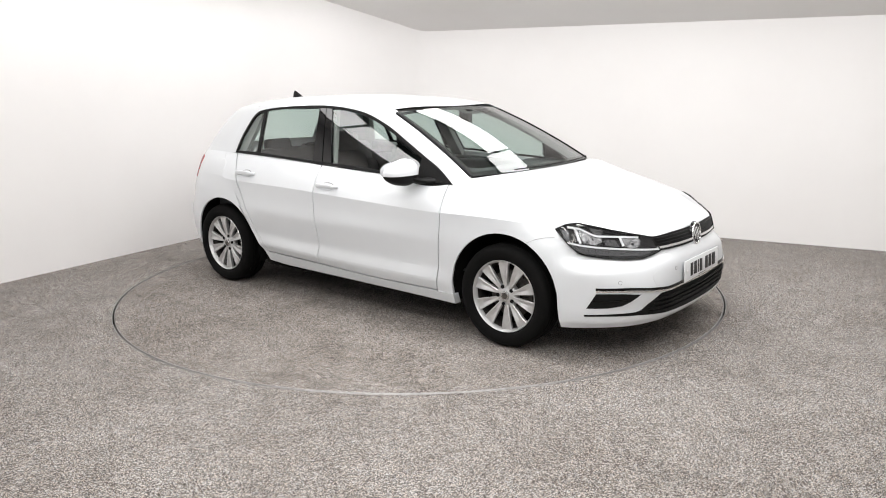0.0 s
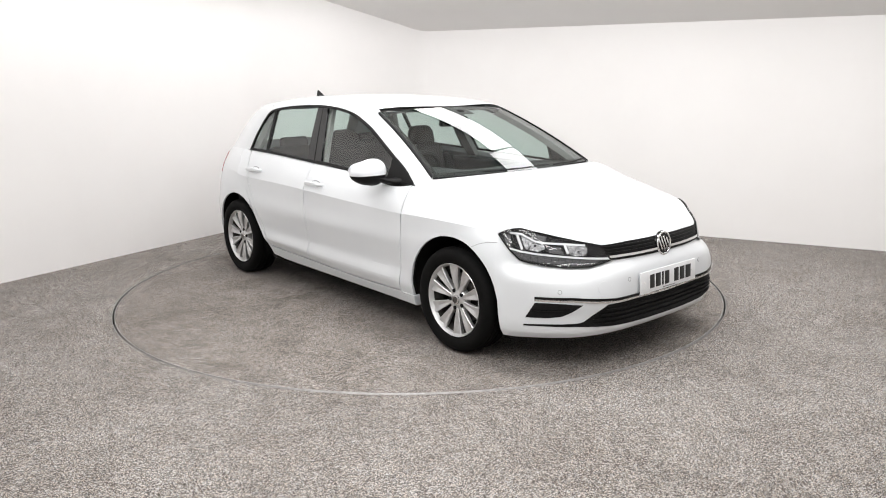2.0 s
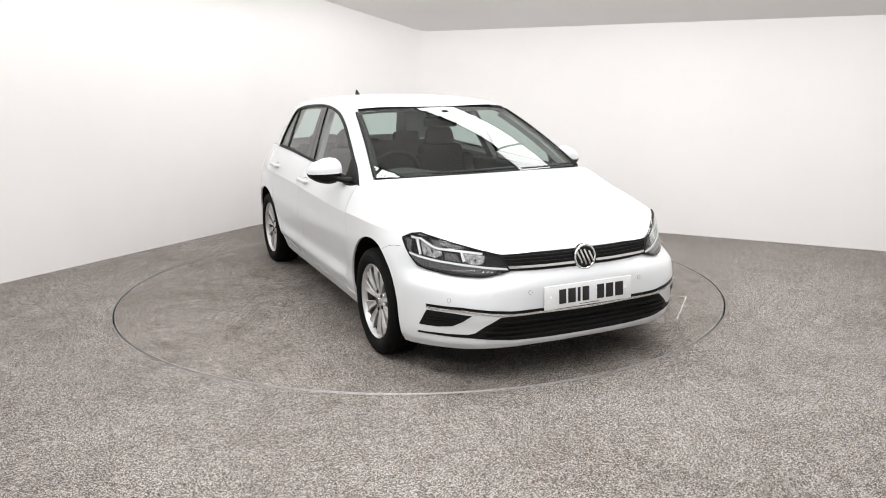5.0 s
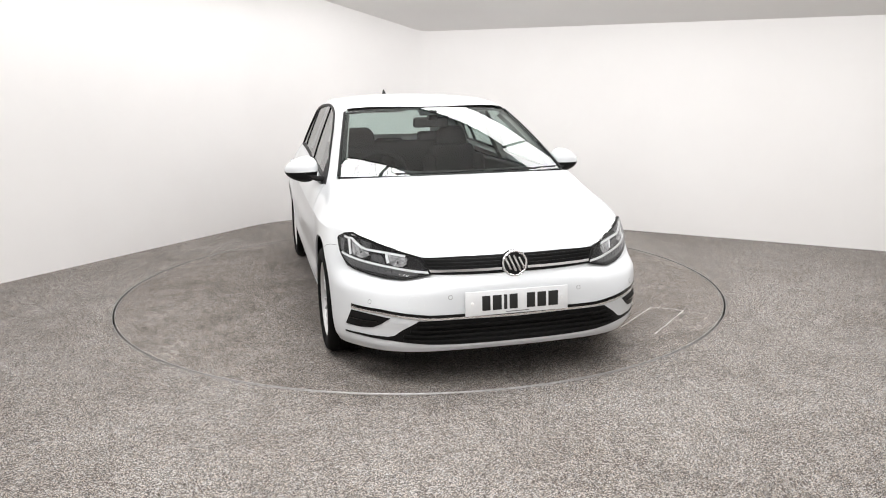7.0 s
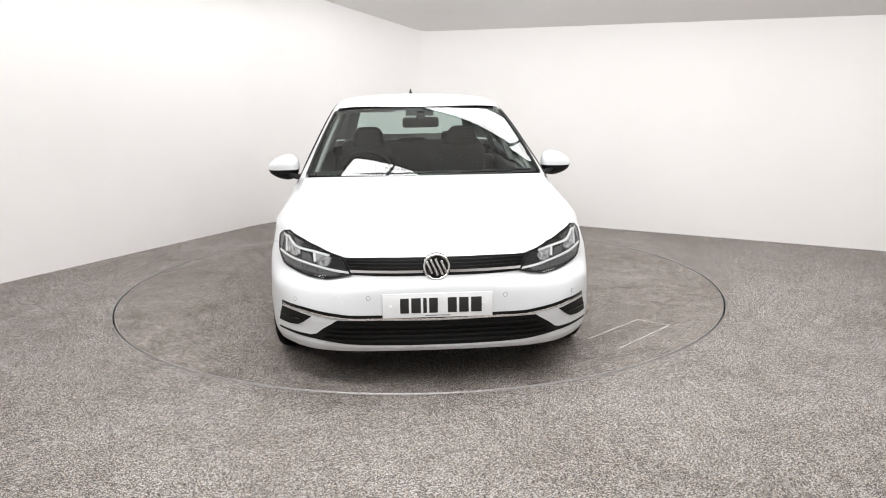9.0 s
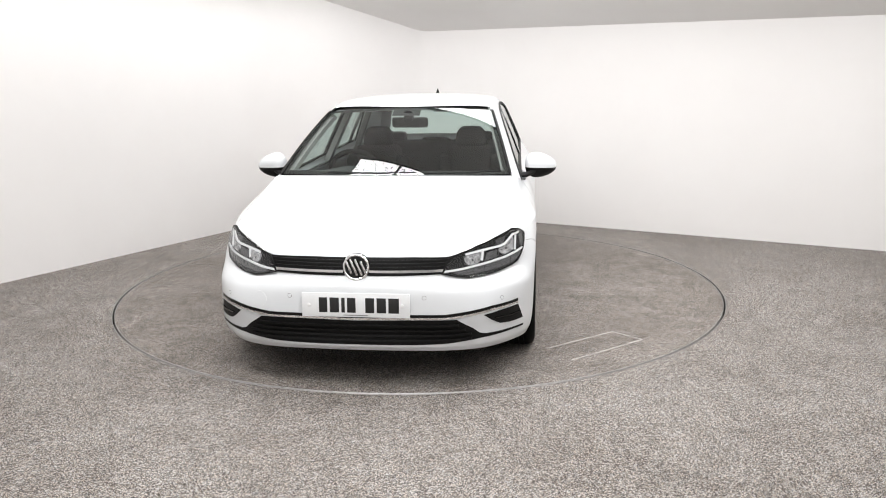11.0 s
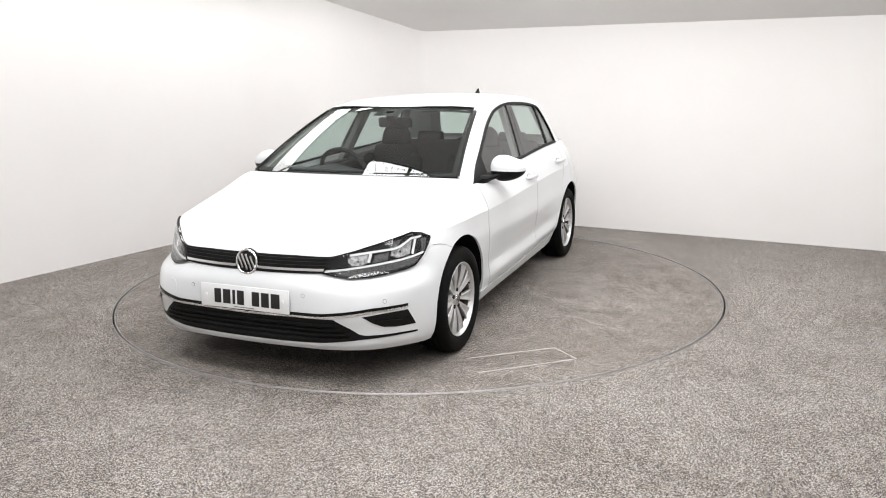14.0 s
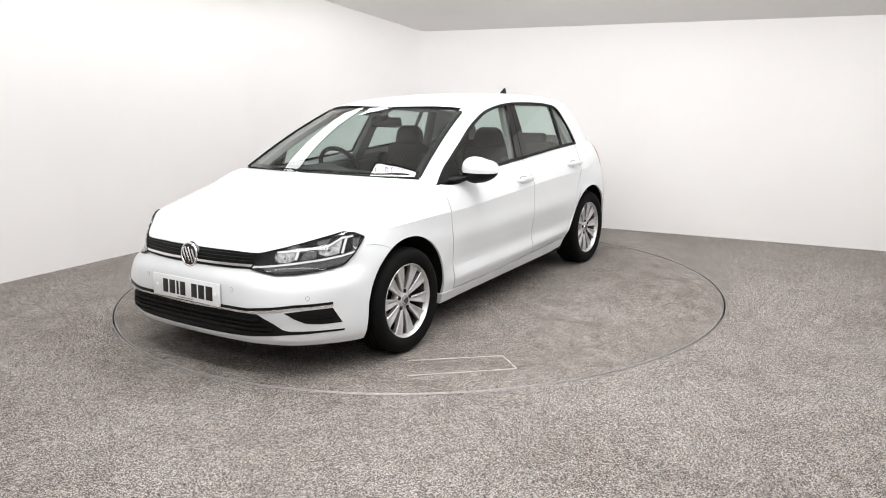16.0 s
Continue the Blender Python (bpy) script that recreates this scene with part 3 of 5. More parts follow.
# ---------------------------------------------------------------- body panels
def build_body():
    top = lambda u: 8.0
    gap = 0.0030

    def between(u0, u1, dense):
        """Stations from u0 to u1, drawn in a little at both ends for the shut lines."""
        w = lambda u: gap / max(0.05, float(np.linalg.norm(skin(min(u + 0.05, 17), 4) - skin(max(u - 0.05, 0), 4)) * 10))
        a, b = u0 + (w(u0) if u0 not in (0, 5) else 0), u1 - (w(u1) if u1 not in (5, 17) else 0)
        knots = [a] + [k for k in range(math.ceil(a + 0.02), math.floor(b - 0.02) + 1)] + [b]
        return spread(knots, dense)

    # front bumper and nose, one moulding across the car
    bm = bmesh.new()
    for s in (1, -1):
        join(bm, panel(between(0, 5, 10), lambda u: 0.0, top, 40, s))
    bmesh.ops.remove_doubles(bm, verts=bm.verts[:], dist=0.0004)
    part("front_bumper", bm, M_PAINT, CAR, "white painted bumper and nose")
    bm = bmesh.new()
    for s in (1, -1):
        join(bm, panel(between(15, 17, 10), lambda u: 0.0, top, 30, s))
    bmesh.ops.remove_doubles(bm, verts=bm.verts[:], dist=0.0004)
    part("tailgate", bm, M_PAINT, CAR, "white painted tailgate and rear bumper")

    def around(u0, u1, dense, cx_u):
        """Stations packed closely where the wheel opening is steep."""
        us = between(u0, u1, dense)
        for c in cx_u:
            us += [c + k * 0.004 for k in range(-6, 7)]
        return sorted(u for u in set(us) if us[0] <= u <= between(u0, u1, 1)[-1])

    def edge_u(x):
        a, b = 4.0, 16.0
        for _ in range(30):
            m = (a + b) / 2
            if skin(m, 3.2)[0] > x:
                a = m
            else:
                b = m
        return a

    fe = [edge_u(ARCHES[0][0] - ARCHES[0][2])]
    re = [edge_u(ARCHES[1][0] + ARCHES[1][2]), edge_u(ARCHES[1][0] - ARCHES[1][2])]
    for s, word in ((1, "left"), (-1, "right")):
        bm = panel(around(5, 8, 22, fe), arch_low, top, 36, s)
        part("fender", lip(bm, 0.012), M_PAINT, CAR, keen=0.22)
        bm = panel(around(12, 15, 22, re), arch_low, top, 36, s)
        part("rear_quarter", lip(bm, 0.012), M_PAINT, CAR, keen=0.16)
        d1 = part("front_door", lip(panel(between(8, 10, 14), lambda u: 1.06, top, 36, s), 0.02), M_PAINT, CAR, keen=0.16)
        d2 = part("rear_door", lip(panel(between(10, 12, 14), lambda u: 1.06, top, 36, s), 0.02), M_PAINT, CAR, keen=0.16)
        part("sill", lip(outset(panel(spread([7, 8, 9, 10, 11, 12], 6), lambda u: 0.0, lambda u: 0.94, 8, s), 0.007 * s), 0.05), M_PAINT, CAR, "white painted sill")
        for door, x, z in ((d1, -0.118, 0.832), (d2, -0.995, 0.866)):
            handle(door, x, z, s)
        # dark shell added behind the shut lines, its black stands for their shade
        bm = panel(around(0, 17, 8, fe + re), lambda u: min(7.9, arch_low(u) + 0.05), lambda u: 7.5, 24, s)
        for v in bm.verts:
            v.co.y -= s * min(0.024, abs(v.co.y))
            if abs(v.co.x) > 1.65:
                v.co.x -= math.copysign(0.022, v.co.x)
        part("shut_line_shade", bm, M_SHADOW, CAR, "added dark sheet that shades the shut lines")
    # bonnet
    bm = grid(bonnet_point, 48, 30, flip=False)
    bmesh.ops.recalc_face_normals(bm, faces=bm.faces[:])
    for v in bm.verts:
        v.co.z += 0.001
    es = [e for e in bm.edges if e.is_boundary]
    r = bmesh.ops.extrude_edge_only(bm, edges=es)
    for v in r["geom"]:
        if isinstance(v, bmesh.types.BMVert):
            v.co.z -= 0.012
    part("bonnet", bm, M_PAINT, CAR, "white painted bonnet")
    # dark seam between bonnet and wing
    for s in (1, -1):
        bm = bmesh.new()
        rows = []
        for k in range(25):
            p = bonnet_point(s, 0.02 + 0.97 * k / 24)
            rows.append((bm.verts.new((p[0], p[1] - s * 0.0006, p[2] + 0.0034)), bm.verts.new((p[0], p[1] + s * 0.0014, p[2] + 0.0030))))
        for a, b in zip(rows, rows[1:]):
            bm.faces.new((a[0], b[0], b[1], a[1]))
        part("bonnet_seam", bm, M_SEAM, CAR)
        line = [(1.618, 0.82, 0.672), (1.57, 0.85, 0.668), (1.52, 0.865, 0.655), (1.47, 0.87, 0.632)]
        part("bumper_seam", drape(ribbon(line, 0.0019), (0.3, 0.95, 0), 0.0016, 0.03, 0.002, s), M_SEAM, CAR)

    # pillars and roof rails
    D, R = np.array(DLO), np.array(RAIL)
    for s in (1, -1):
        def side_strip(t, w):
            q = w * (len(D) - 1)
            a, b = centri(D, q), centri(R, q)
            e = (t + 1) / 2
            p = a * (1 - e) + b * e
            rear = max(0.0, (w - 0.75) / 0.25)
            out = (0.006 + 0.018 * rear**1.5) * 4 * e * (1 - e)
            p = p + np.array([-0.35 * rear, 0.85, 0.35 * (1 - rear)]) * out
            return (p[0], p[1] * s, p[2])
        bm = grid(side_strip, 8, 90)
        bmesh.ops.recalc_face_normals(bm, faces=bm.faces[:])
        part("pillar", bm, M_PAINT, CAR, "white painted pillar and roof rail")

    # roof
    def roof_pt(t, w):
        q = 6 + 6 * w
        r = centri(R, q)
        x = r[0] + 0.118 * (1 - t * t) * max(0, 1 - w * 3) - 0.06 * (1 - t * t) * max(0, (w - 0.7) / 0.3)
        z = r[2] + max(0.006, roof_z(x) - r[2]) * (1 - abs(t) ** 2.4)
        return (x, r[1] * t, z)
    bm = grid(roof_pt, 40, 40)
    bmesh.ops.recalc_face_normals(bm, faces=bm.faces[:])
    part("roof", bm, M_PAINT, CAR, "white painted roof")
    bm = grid(lambda t, w: (lambda p: (p[0], p[1] * 0.985, p[2] - 0.025))(roof_pt(t, 0.02 + 0.96 * w)), 12, 16)
    part("roof_lining", bm, M_LINING, CAR, "pale grey roof lining")

    # hatch upper part round the rear window
    def hatch_pt(t, w):
        q = 12 + 3 * w
        r = centri(R, q)
        return np.array((r[0] - 0.07 * (1 - t * t), r[1] * t, r[2] + 0.02 * (1 - t * t) * (1 - w)))
    bm = bmesh.new()
    for lo, hi, a, b in ((-1, 1, 0, 0.28), (-1, 1, 0.92, 1), (-1, -0.84, 0.28, 0.92), (0.84, 1, 0.28, 0.92)):
        join(bm, grid(hatch_pt, 14, 6, lo, hi, a, b))
    bmesh.ops.recalc_face_normals(bm, faces=bm.faces[:])
    hatch = part("hatch_frame", bm, M_PAINT, CAR, "white painted hatch frame")
    part("rear_window", grid(hatch_pt, 14, 6, -0.84, 0.84, 0.28, 0.92), M_GLASS, hatch, "green-tinted rear window").visible_shadow = False

    # windscreen with its dark printed border and black edge trim
    ws = part("windscreen", grid(glass_point, 40, 24), M_GLASS, CAR, "green-tinted curved windscreen")
    ws.visible_shadow = False
    bm = bmesh.new()
    for lo, hi, a, b in ((-1.0, -0.955, 0, 1), (0.955, 1.0, 0, 1), (-0.955, 0.955, 0, 0.05), (-0.955, 0.955, 0.955, 1), (-0.16, 0.16, 0.84, 0.955)):
        join(bm, grid(lambda t, w: glass_point(t, w) - np.array([0.45, 0, 0.89]) * 0.003, 24, 16, lo, hi, a, b))
    part("screen_border", bm, M_BLACK, ws, "black printed border")
    for s in (1, -1):
        bm = bmesh.new()
        rows = []
        for k in range(21):
            a, b = glass_point(s * 0.995, k / 20), glass_point(s * 1.012, k / 20)
            rows.append([bm.verts.new(q) for q in ((a[0], a[1], a[2] + 0.001), (a[0], a[1], a[2] + 0.007), (b[0], b[1] + s * 0.006, b[2] + 0.004), (b[0], b[1] + s * 0.006, b[2] - 0.01))])
        for a, b in zip(rows, rows[1:]):
            for i in range(3):
                bm.faces.new((a[i], b[i], b[i + 1], a[i + 1]))
        part("screen_trim", bm, M_BLACK, ws, "black rubber edge")
    # scuttle below the screen
    def scuttle(t, w):
        a, b = glass_point(t, 0.02), bonnet_point(t, 0.985)
        p = a * (1 - w) + np.array(b) * w
        return (p[0], p[1], p[2] - 0.006 - 0.012 * math.sin(w * math.pi))
    part("scuttle", grid(scuttle, 30, 6), M_BLACK, CAR, "black plastic scuttle")

    # underside and wheel wells
    bm = bmesh.new()
    box(bm, (-1.80, -0.64, 0.17), (1.74, 0.64, 0.30), 0.05)
    box(bm, (-0.86, -0.80, 0.19), (0.92, 0.80, 0.32), 0.02)
    part("underbody", bm, M_SHADOW, CAR, "dark underbody")
    for cx, cz, r in ARCHES:
        for s in (1, -1):
            bm = bmesh.new()
            rows = []
            for k in range(25):
                a = math.pi * (k / 24 * 1.16 - 0.08)
                wx, wz = cx + (r + 0.006) * math.cos(a), cz + (r + 0.006) * math.sin(a)
                hit = TREE.ray_cast(Vector((wx, 1.5, max(wz, 0.26))), Vector((0, -1, 0)))[0]
                edge = (hit.y if hit else 0.80) - 0.012
                rows.append([bm.verts.new((wx, s * y, wz)) for y in (edge, edge - 0.017, 0.50)] + [bm.verts.new((cx, s * 0.50, cz))])
            for a, b in zip(rows, rows[1:]):
                for i in range(2):
                    bm.faces.new((a[i], b[i], b[i + 1], a[i + 1]))
                bm.faces.new((a[2], b[2], rows[0][3]))
            bmesh.ops.remove_doubles(bm, verts=bm.verts[:], dist=0.0001)
            part("wheel_well", bm, M_SHADOW, CAR, "black wheel well lining")


def handle(door, x, z, s):
    """A pull handle over a shallow cup drawn flat on the door's skin."""
    y = cast((x, 0.85, z), Vector((0, 1, 0))).y
    bm = bmesh.new()
    n = 18
    rows = []
    for k in range(n + 1):
        t = -1 + 2 * k / n
        out = 0.034 * (1 - abs(t) ** 6) + 0.004
        h = 0.0165 * (1 - 0.35 * abs(t) ** 3)
        ring = []
        for j in range(8):
            a = 2 * math.pi * j / 8
            ring.append(bm.verts.new((x + t * 0.102, s * (y + out + 0.012 * math.cos(a)), z + h * math.sin(a) + 0.004 * (1 - t * t))))
        rows.append(ring)
    for a, b in zip(rows, rows[1:]):
        for j in range(8):
            bm.faces.new((a[j], b[j], b[(j + 1) % 8], a[(j + 1) % 8]))
    bm.faces.new(rows[0]), bm.faces.new(rows[-1])
    bmesh.ops.recalc_face_normals(bm, faces=bm.faces[:])
    part("door_handle", bm, M_PAINT, door, "white painted pull handle")
    # grey oval showing past the cup's floor, painted as the hollow's shade
    cup = [(x + 0.062 * math.cos(2 * math.pi * k / 20), 0.85, z - 0.004 + 0.026 * math.sin(2 * math.pi * k / 20)) for k in range(20)]
    part("cup_shade", drape(cup, (0, 1, 0), 0.0012, 0.02, 0.002, s), M_SEAM, door)
    cup = [(x + 0.059 * math.cos(2 * math.pi * k / 20), 0.85, z - 0.006 + 0.024 * math.sin(2 * math.pi * k / 20)) for k in range(20)]
    part("cup_floor", drape(cup, (0, 1, 0), 0.0020, 0.02, 0.001, s), M_PAINT, door)


# ---------------------------------------------------------------- side windows
def side_y(z):
    return 0.784 - 0.430 * (z - 0.902)


BELT = [(-0.904, 0.993), (-0.637, 0.980), (-0.336, 0.965), (-0.059, 0.955), (0.291, 0.935), (0.6, 0.918)]


def inset(poly, d):
    out, n = [], len(poly)
    for i in range(n):
        p, a, b = (Vector(poly[k % n]) for k in (i, i - 1, i + 1))
        e0, e1 = (p - a).normalized(), (b - p).normalized()
        n0, n1 = Vector((-e0.y, e0.x)), Vector((-e1.y, e1.x))
        m = (n0 + n1).normalized()
        out.append(p + m * d / max(0.5, m.dot(n0)))
    return out


def side_sheet(poly, off, side, cuts=(), step=0.06, thick=0.0):
    """A sheet on the glass house's side over an outline in x and z; cuts: (x at the foot, x at the top, keep 1 ahead or -1 behind)."""
    q = bmesh.new()
    q.faces.new([q.verts.new((p[0], 0, p[1])) for p in poly])
    for x0, x1, keep in cuts:
        d = Vector((x1 - x0, 0, 0.36))
        no = Vector((0.36, 0, -(x1 - x0))).normalized()
        bmesh.ops.bisect_plane(q, geom=q.verts[:] + q.edges[:] + q.faces[:], plane_co=Vector((x0, 0, 0.96)), plane_no=no, clear_inner=keep > 0, clear_outer=keep < 0)
    for k, ax in ((0, Vector((1, 0, 0))), (2, Vector((0, 0, 1)))):
        lo, hi = min(v.co[k] for v in q.verts), max(v.co[k] for v in q.verts)
        n = max(1, int((hi - lo) / step))
        for i in range(1, n):
            bmesh.ops.bisect_plane(q, geom=q.verts[:] + q.edges[:] + q.faces[:], plane_co=ax * (lo + (hi - lo) * i / n), plane_no=ax)
    if thick:
        r = bmesh.ops.extrude_edge_only(q, edges=[e for e in q.edges if e.is_boundary])
        for v in r["geom"]:
            if isinstance(v, bmesh.types.BMVert):
                v.co.y = -thick
    for v in q.verts:
        z = v.co.z
        bulge = 0.007 * max(0, 1 - ((z - 1.14) / 0.24) ** 2)
        v.co.y = side * (side_y(z) + bulge + off + v.co.y)
    bmesh.ops.recalc_face_normals(q, faces=q.faces[:])
    return q


def build_side_windows():
    outline = [(x, z) for x, y, z in curve(DLO, 60)] + BELT
    inner = inset(outline, 0.017)
    for s in (1, -1):
        # black frame: a closed band between outline and inner edge
        bm = bmesh.new()
        rows = []
        for (x0, z0), (x1, z1) in zip(outline, inner):
            b = lambda z: 0.007 * max(0, 1 - ((z - 1.14) / 0.24) ** 2)
            rows.append([bm.verts.new(p) for p in ((x0, s * (side_y(z0) + b(z0) - 0.01), z0), (x0, s * (side_y(z0) + b(z0) + 0.004), z0), (x1, s * (side_y(z1) + b(z1) + 0.003), z1), (x1, s * (side_y(z1) + b(z1) - 0.012), z1))])
        n = len(rows)
        for i in range(n):
            a, c = rows[i], rows[(i + 1) % n]
            for k in range(3):
                bm.faces.new((a[k], c[k], c[k + 1], a[k + 1]))
        bmesh.ops.recalc_face_normals(bm, faces=bm.faces[:])
        frame_ob = part("window_trim", bm, M_BLACK, CAR, "black side window trim")
        panes = (("front_window", ((-0.155, -0.285, 1), (0.615, 0.625, -1))), ("rear_side_window", ((-0.345, -0.415, -1), (-0.925, -0.985, 1))), ("quarter_window", ((-0.955, -1.015, -1),)))
        for name, cuts in panes:
            ob = part(name, side_sheet(inner, -0.006, s, cuts), M_GLASS, frame_ob, "green-tinted side window pane")
            ob.visible_shadow = False
        part("pillar_cover", side_sheet(inner, 0.0, s, ((-0.345, -0.415, 1), (-0.250, -0.350, -1)), thick=0.02), M_PIANO, frame_ob, "gloss black pillar cover")
        part("pillar_cover", side_sheet(inner, 0.001, s, ((-0.240, -0.342, 1), (-0.155, -0.285, -1)), thick=0.02), M_PIANO, frame_ob, "gloss black pillar cover")
        part("window_post", side_sheet(inner, 0.0, s, ((-0.925, -0.985, -1), (-0.955, -1.015, 1)), thick=0.02), M_BLACK, frame_ob, "black window post")
        part("mirror_base", side_sheet(inner, 0.002, s, ((0.615, 0.625, 1),), thick=0.03), M_BLACK, frame_ob, "black plastic mirror triangle")


def build_mirrors():
    for s in (1, -1):
        def shell(z_lo, z_hi, grow):
            bm = bmesh.new()
            n, m = 28, 14
            rows = []
            for j in range(m + 1):
                zz = z_lo + (z_hi - z_lo) * j / m
                r = math.sqrt(max(0.0, 1 - abs(zz) ** 2.3))
                ring = []
                for k in range(n):
                    a = 2 * math.pi * k / n
                    c, w = math.cos(a), math.sin(a)
                    sq = (abs(c) ** 2.6 + abs(w) ** 2.6) ** (-1 / 2.6)
                    x = 0.085 * c * sq * r
                    if c < 0:
                        x *= 0.62
                    y = 0.104 * w * sq * r
                    z = 0.080 * zz * (1 - 0.28 * y / 0.104) - 0.06 * y - 0.002
                    x -= 0.25 * y
                    ring.append(bm.verts.new((0.585 + x * grow, s * (0.905 + y * grow), 0.968 + z * grow)))
                rows.append(ring)
            for a, b in zip(rows, rows[1:]):
                for k in range(n):
                    bm.faces.new((a[k], a[(k + 1) % n], b[(k + 1) % n], b[k]))
            bm.faces.new(rows[0]), bm.faces.new(rows[-1])
            bmesh.ops.recalc_face_normals(bm, faces=bm.faces[:])
            return bm
        ob = part("door_mirror", shell(-0.02, 0.995, 1.0), M_PAINT, CAR, "white door mirror cap")
        part("mirror_base_shell", shell(-0.97, -0.14, 0.985), M_BLACK, ob, "black plastic lower mirror housing")
        part("indicator", shell(-0.14, -0.02, 1.004), M_DRL, ob, "clear indicator strip")
        bm = bmesh.new()
        rows = []
        for x, y, z, rx, rz in ((0.72, 0.775, 0.918, 0.055, 0.018), (0.69, 0.815, 0.915, 0.048, 0.017), (0.645, 0.85, 0.925, 0.042, 0.018), (0.61, 0.89, 0.945, 0.05, 0.02)):
            rows.append([bm.verts.new((x + rx * math.cos(2 * math.pi * k / 12), s * y, z + rz * math.sin(2 * math.pi * k / 12))) for k in range(12)])
        for a, b in zip(rows, rows[1:]):
            for k in range(12):
                bm.faces.new((a[k], b[k], b[(k + 1) % 12], a[(k + 1) % 12]))
        bmesh.ops.recalc_face_normals(bm, faces=bm.faces[:])
        part("mirror_arm", bm, M_BLACK, ob, "black plastic mirror arm")
        bm = bmesh.new()
        bmesh.ops.create_circle(bm, cap_ends=True, radius=1, segments=24)
        for v in bm.verts:
            v.co = Vector((0.522 - 0.25 * v.co.x * 0.08, s * (0.905 + v.co.x * 0.082), 0.977 + v.co.y * 0.05))
        part("mirror_glass", bm, M_CHROME, ob, "mirror glass")


# ---------------------------------------------------------------- front details
def build_front():
    # upper grille
    half = [(2.05, 0.0, 0.664), (2.04, 0.26, 0.664), (2.0, 0.46, 0.660), (2.02, 0.437, 0.636), (2.04, 0.413, 0.582), (2.07, 0.293, 0.579), (2.09, 0.0, 0.579)]
    outline = half[:-1] + [half[-1]] + [(x, -y, z) for x, y, z in half[1:-1][::-1]]
    g = part("grille", drape(outline, FRONT, 0.002, 0.03, 0.01), M_BLACK, CAR, "black upper grille")
    for z, wd in ((0.650, 0.006), (0.634, 0.006), (0.618, 0.006), (0.586, 0.005)):
        k = 0.425 + (z - 0.58) * 0.35
        line = [(2.05, -k, z), (2.05, -0.2, z), (2.06, 0, z), (2.05, 0.2, z), (2.05, k, z)]
        part("slat", drape(ribbon(line, wd), FRONT, 0.007, 0.04, 0.008), M_BLACK, g)
    for s in (1, -1):
        line = [(2.07, 0.066, 0.601), (2.05, 0.25, 0.600), (2.03, 0.432, 0.600)]
        part("chrome_strip", drape(ribbon(line, 0.0125), FRONT, 0.011, 0.03, 0.01, s), M_CHROME, g, "chrome strip")
    # round badge: a chrome ring with plain slanted bars on a dark disc
    bx, bz = 2.085, 0.621
    bm = bmesh.new()
    bmesh.ops.create_cone(bm, cap_ends=True, segments=40, radius1=0.069, radius2=0.066, depth=0.016, matrix=Matrix.Translation((bx, 0, bz)) @ pose(0, 0, 0, 0, 84, 0))
    badge = part("badge", bm, M_GLOSS, CAR, "round chrome badge with plain bars", smooth=False)
    tilt = Matrix.Translation((bx + 0.009, 0, bz)) @ pose(0, 0, 0, 0, 84, 0)
    bm = bmesh.new()
    n, m = 48, 8
    rows = [[bm.verts.new(tilt @ Vector(((0.0605 + 0.0065 * math.cos(2 * math.pi * j / m)) * math.cos(2 * math.pi * k / n), (0.0605 + 0.0065 * math.cos(2 * math.pi * j / m)) * math.sin(2 * math.pi * k / n), 0.005 * math.sin(2 * math.pi * j / m)))) for j in range(m)] for k in range(n)]
    for k in range(n):
        for j in range(m):
            bm.faces.new((rows[k][j], rows[(k + 1) % n][j], rows[(k + 1) % n][(j + 1) % m], rows[k][(j + 1) % m]))
    part("ring", bm, M_CHROME, badge, "chrome ring")
    for y, lean in ((-0.036, 24), (-0.012, 24), (0.012, 24), (0.036, 24)):
        bm = bmesh.new()
        long = 0.044 if abs(y) < 0.02 else 0.034
        box(bm, (-long, -0.0055, -0.001), (long, 0.0055, 0.005), 0.0015)
        bmesh.ops.transform(bm, matrix=tilt @ Matrix.Translation((0, y, 0)) @ pose(0, 0, 0, 0, 0, lean), verts=bm.verts[:])
        part("bar", bm, M_CHROME, badge)

    # number plate with plain bars
    bm = bmesh.new()
    box(bm, (-0.004, -0.268, -0.060), (0.004, 0.268, 0.060), 0.003)
    plate_m = Matrix.Translation((2.134, 0, 0.441)) @ pose(0, 0, 0, 0, -3, 0)
    bmesh.ops.transform(bm, matrix=plate_m, verts=bm.verts[:])
    plate = part("number_plate", bm, M_PLATE, CAR, "white number plate with black bars")
    y = -0.182
    for w in (0.042, 0.046, 0.017, 0.042, None, 0.044, 0.046, 0.052):
        if w is None:
            y += 0.036
            continue
        bm = bmesh.new()
        box(bm, (0.0035, y, -0.037), (0.0052, y + w, 0.037), 0.0008)
        bmesh.ops.transform(bm, matrix=plate_m, verts=bm.verts[:])
        part("bar", bm, M_INK, plate)
        y += w + 0.012
    bm = bmesh.new()
    box(bm, (0.0035, -0.06, -0.0515), (0.0048, 0.06, -0.0475))
    bmesh.ops.transform(bm, matrix=plate_m, verts=bm.verts[:])
    part("small_bar", bm, M_SEAM, plate)
    for yy in (-0.232, 0.232):
        bm = bmesh.new()
        bmesh.ops.create_cone(bm, cap_ends=True, segments=14, radius1=0.009, radius2=0.007, depth=0.004, matrix=plate_m @ Matrix.Translation((0.005, yy, 0)) @ pose(0, 0, 0, 0, 90, 0))
        part("screw_cap", bm, M_PAPER, plate, smooth=False)

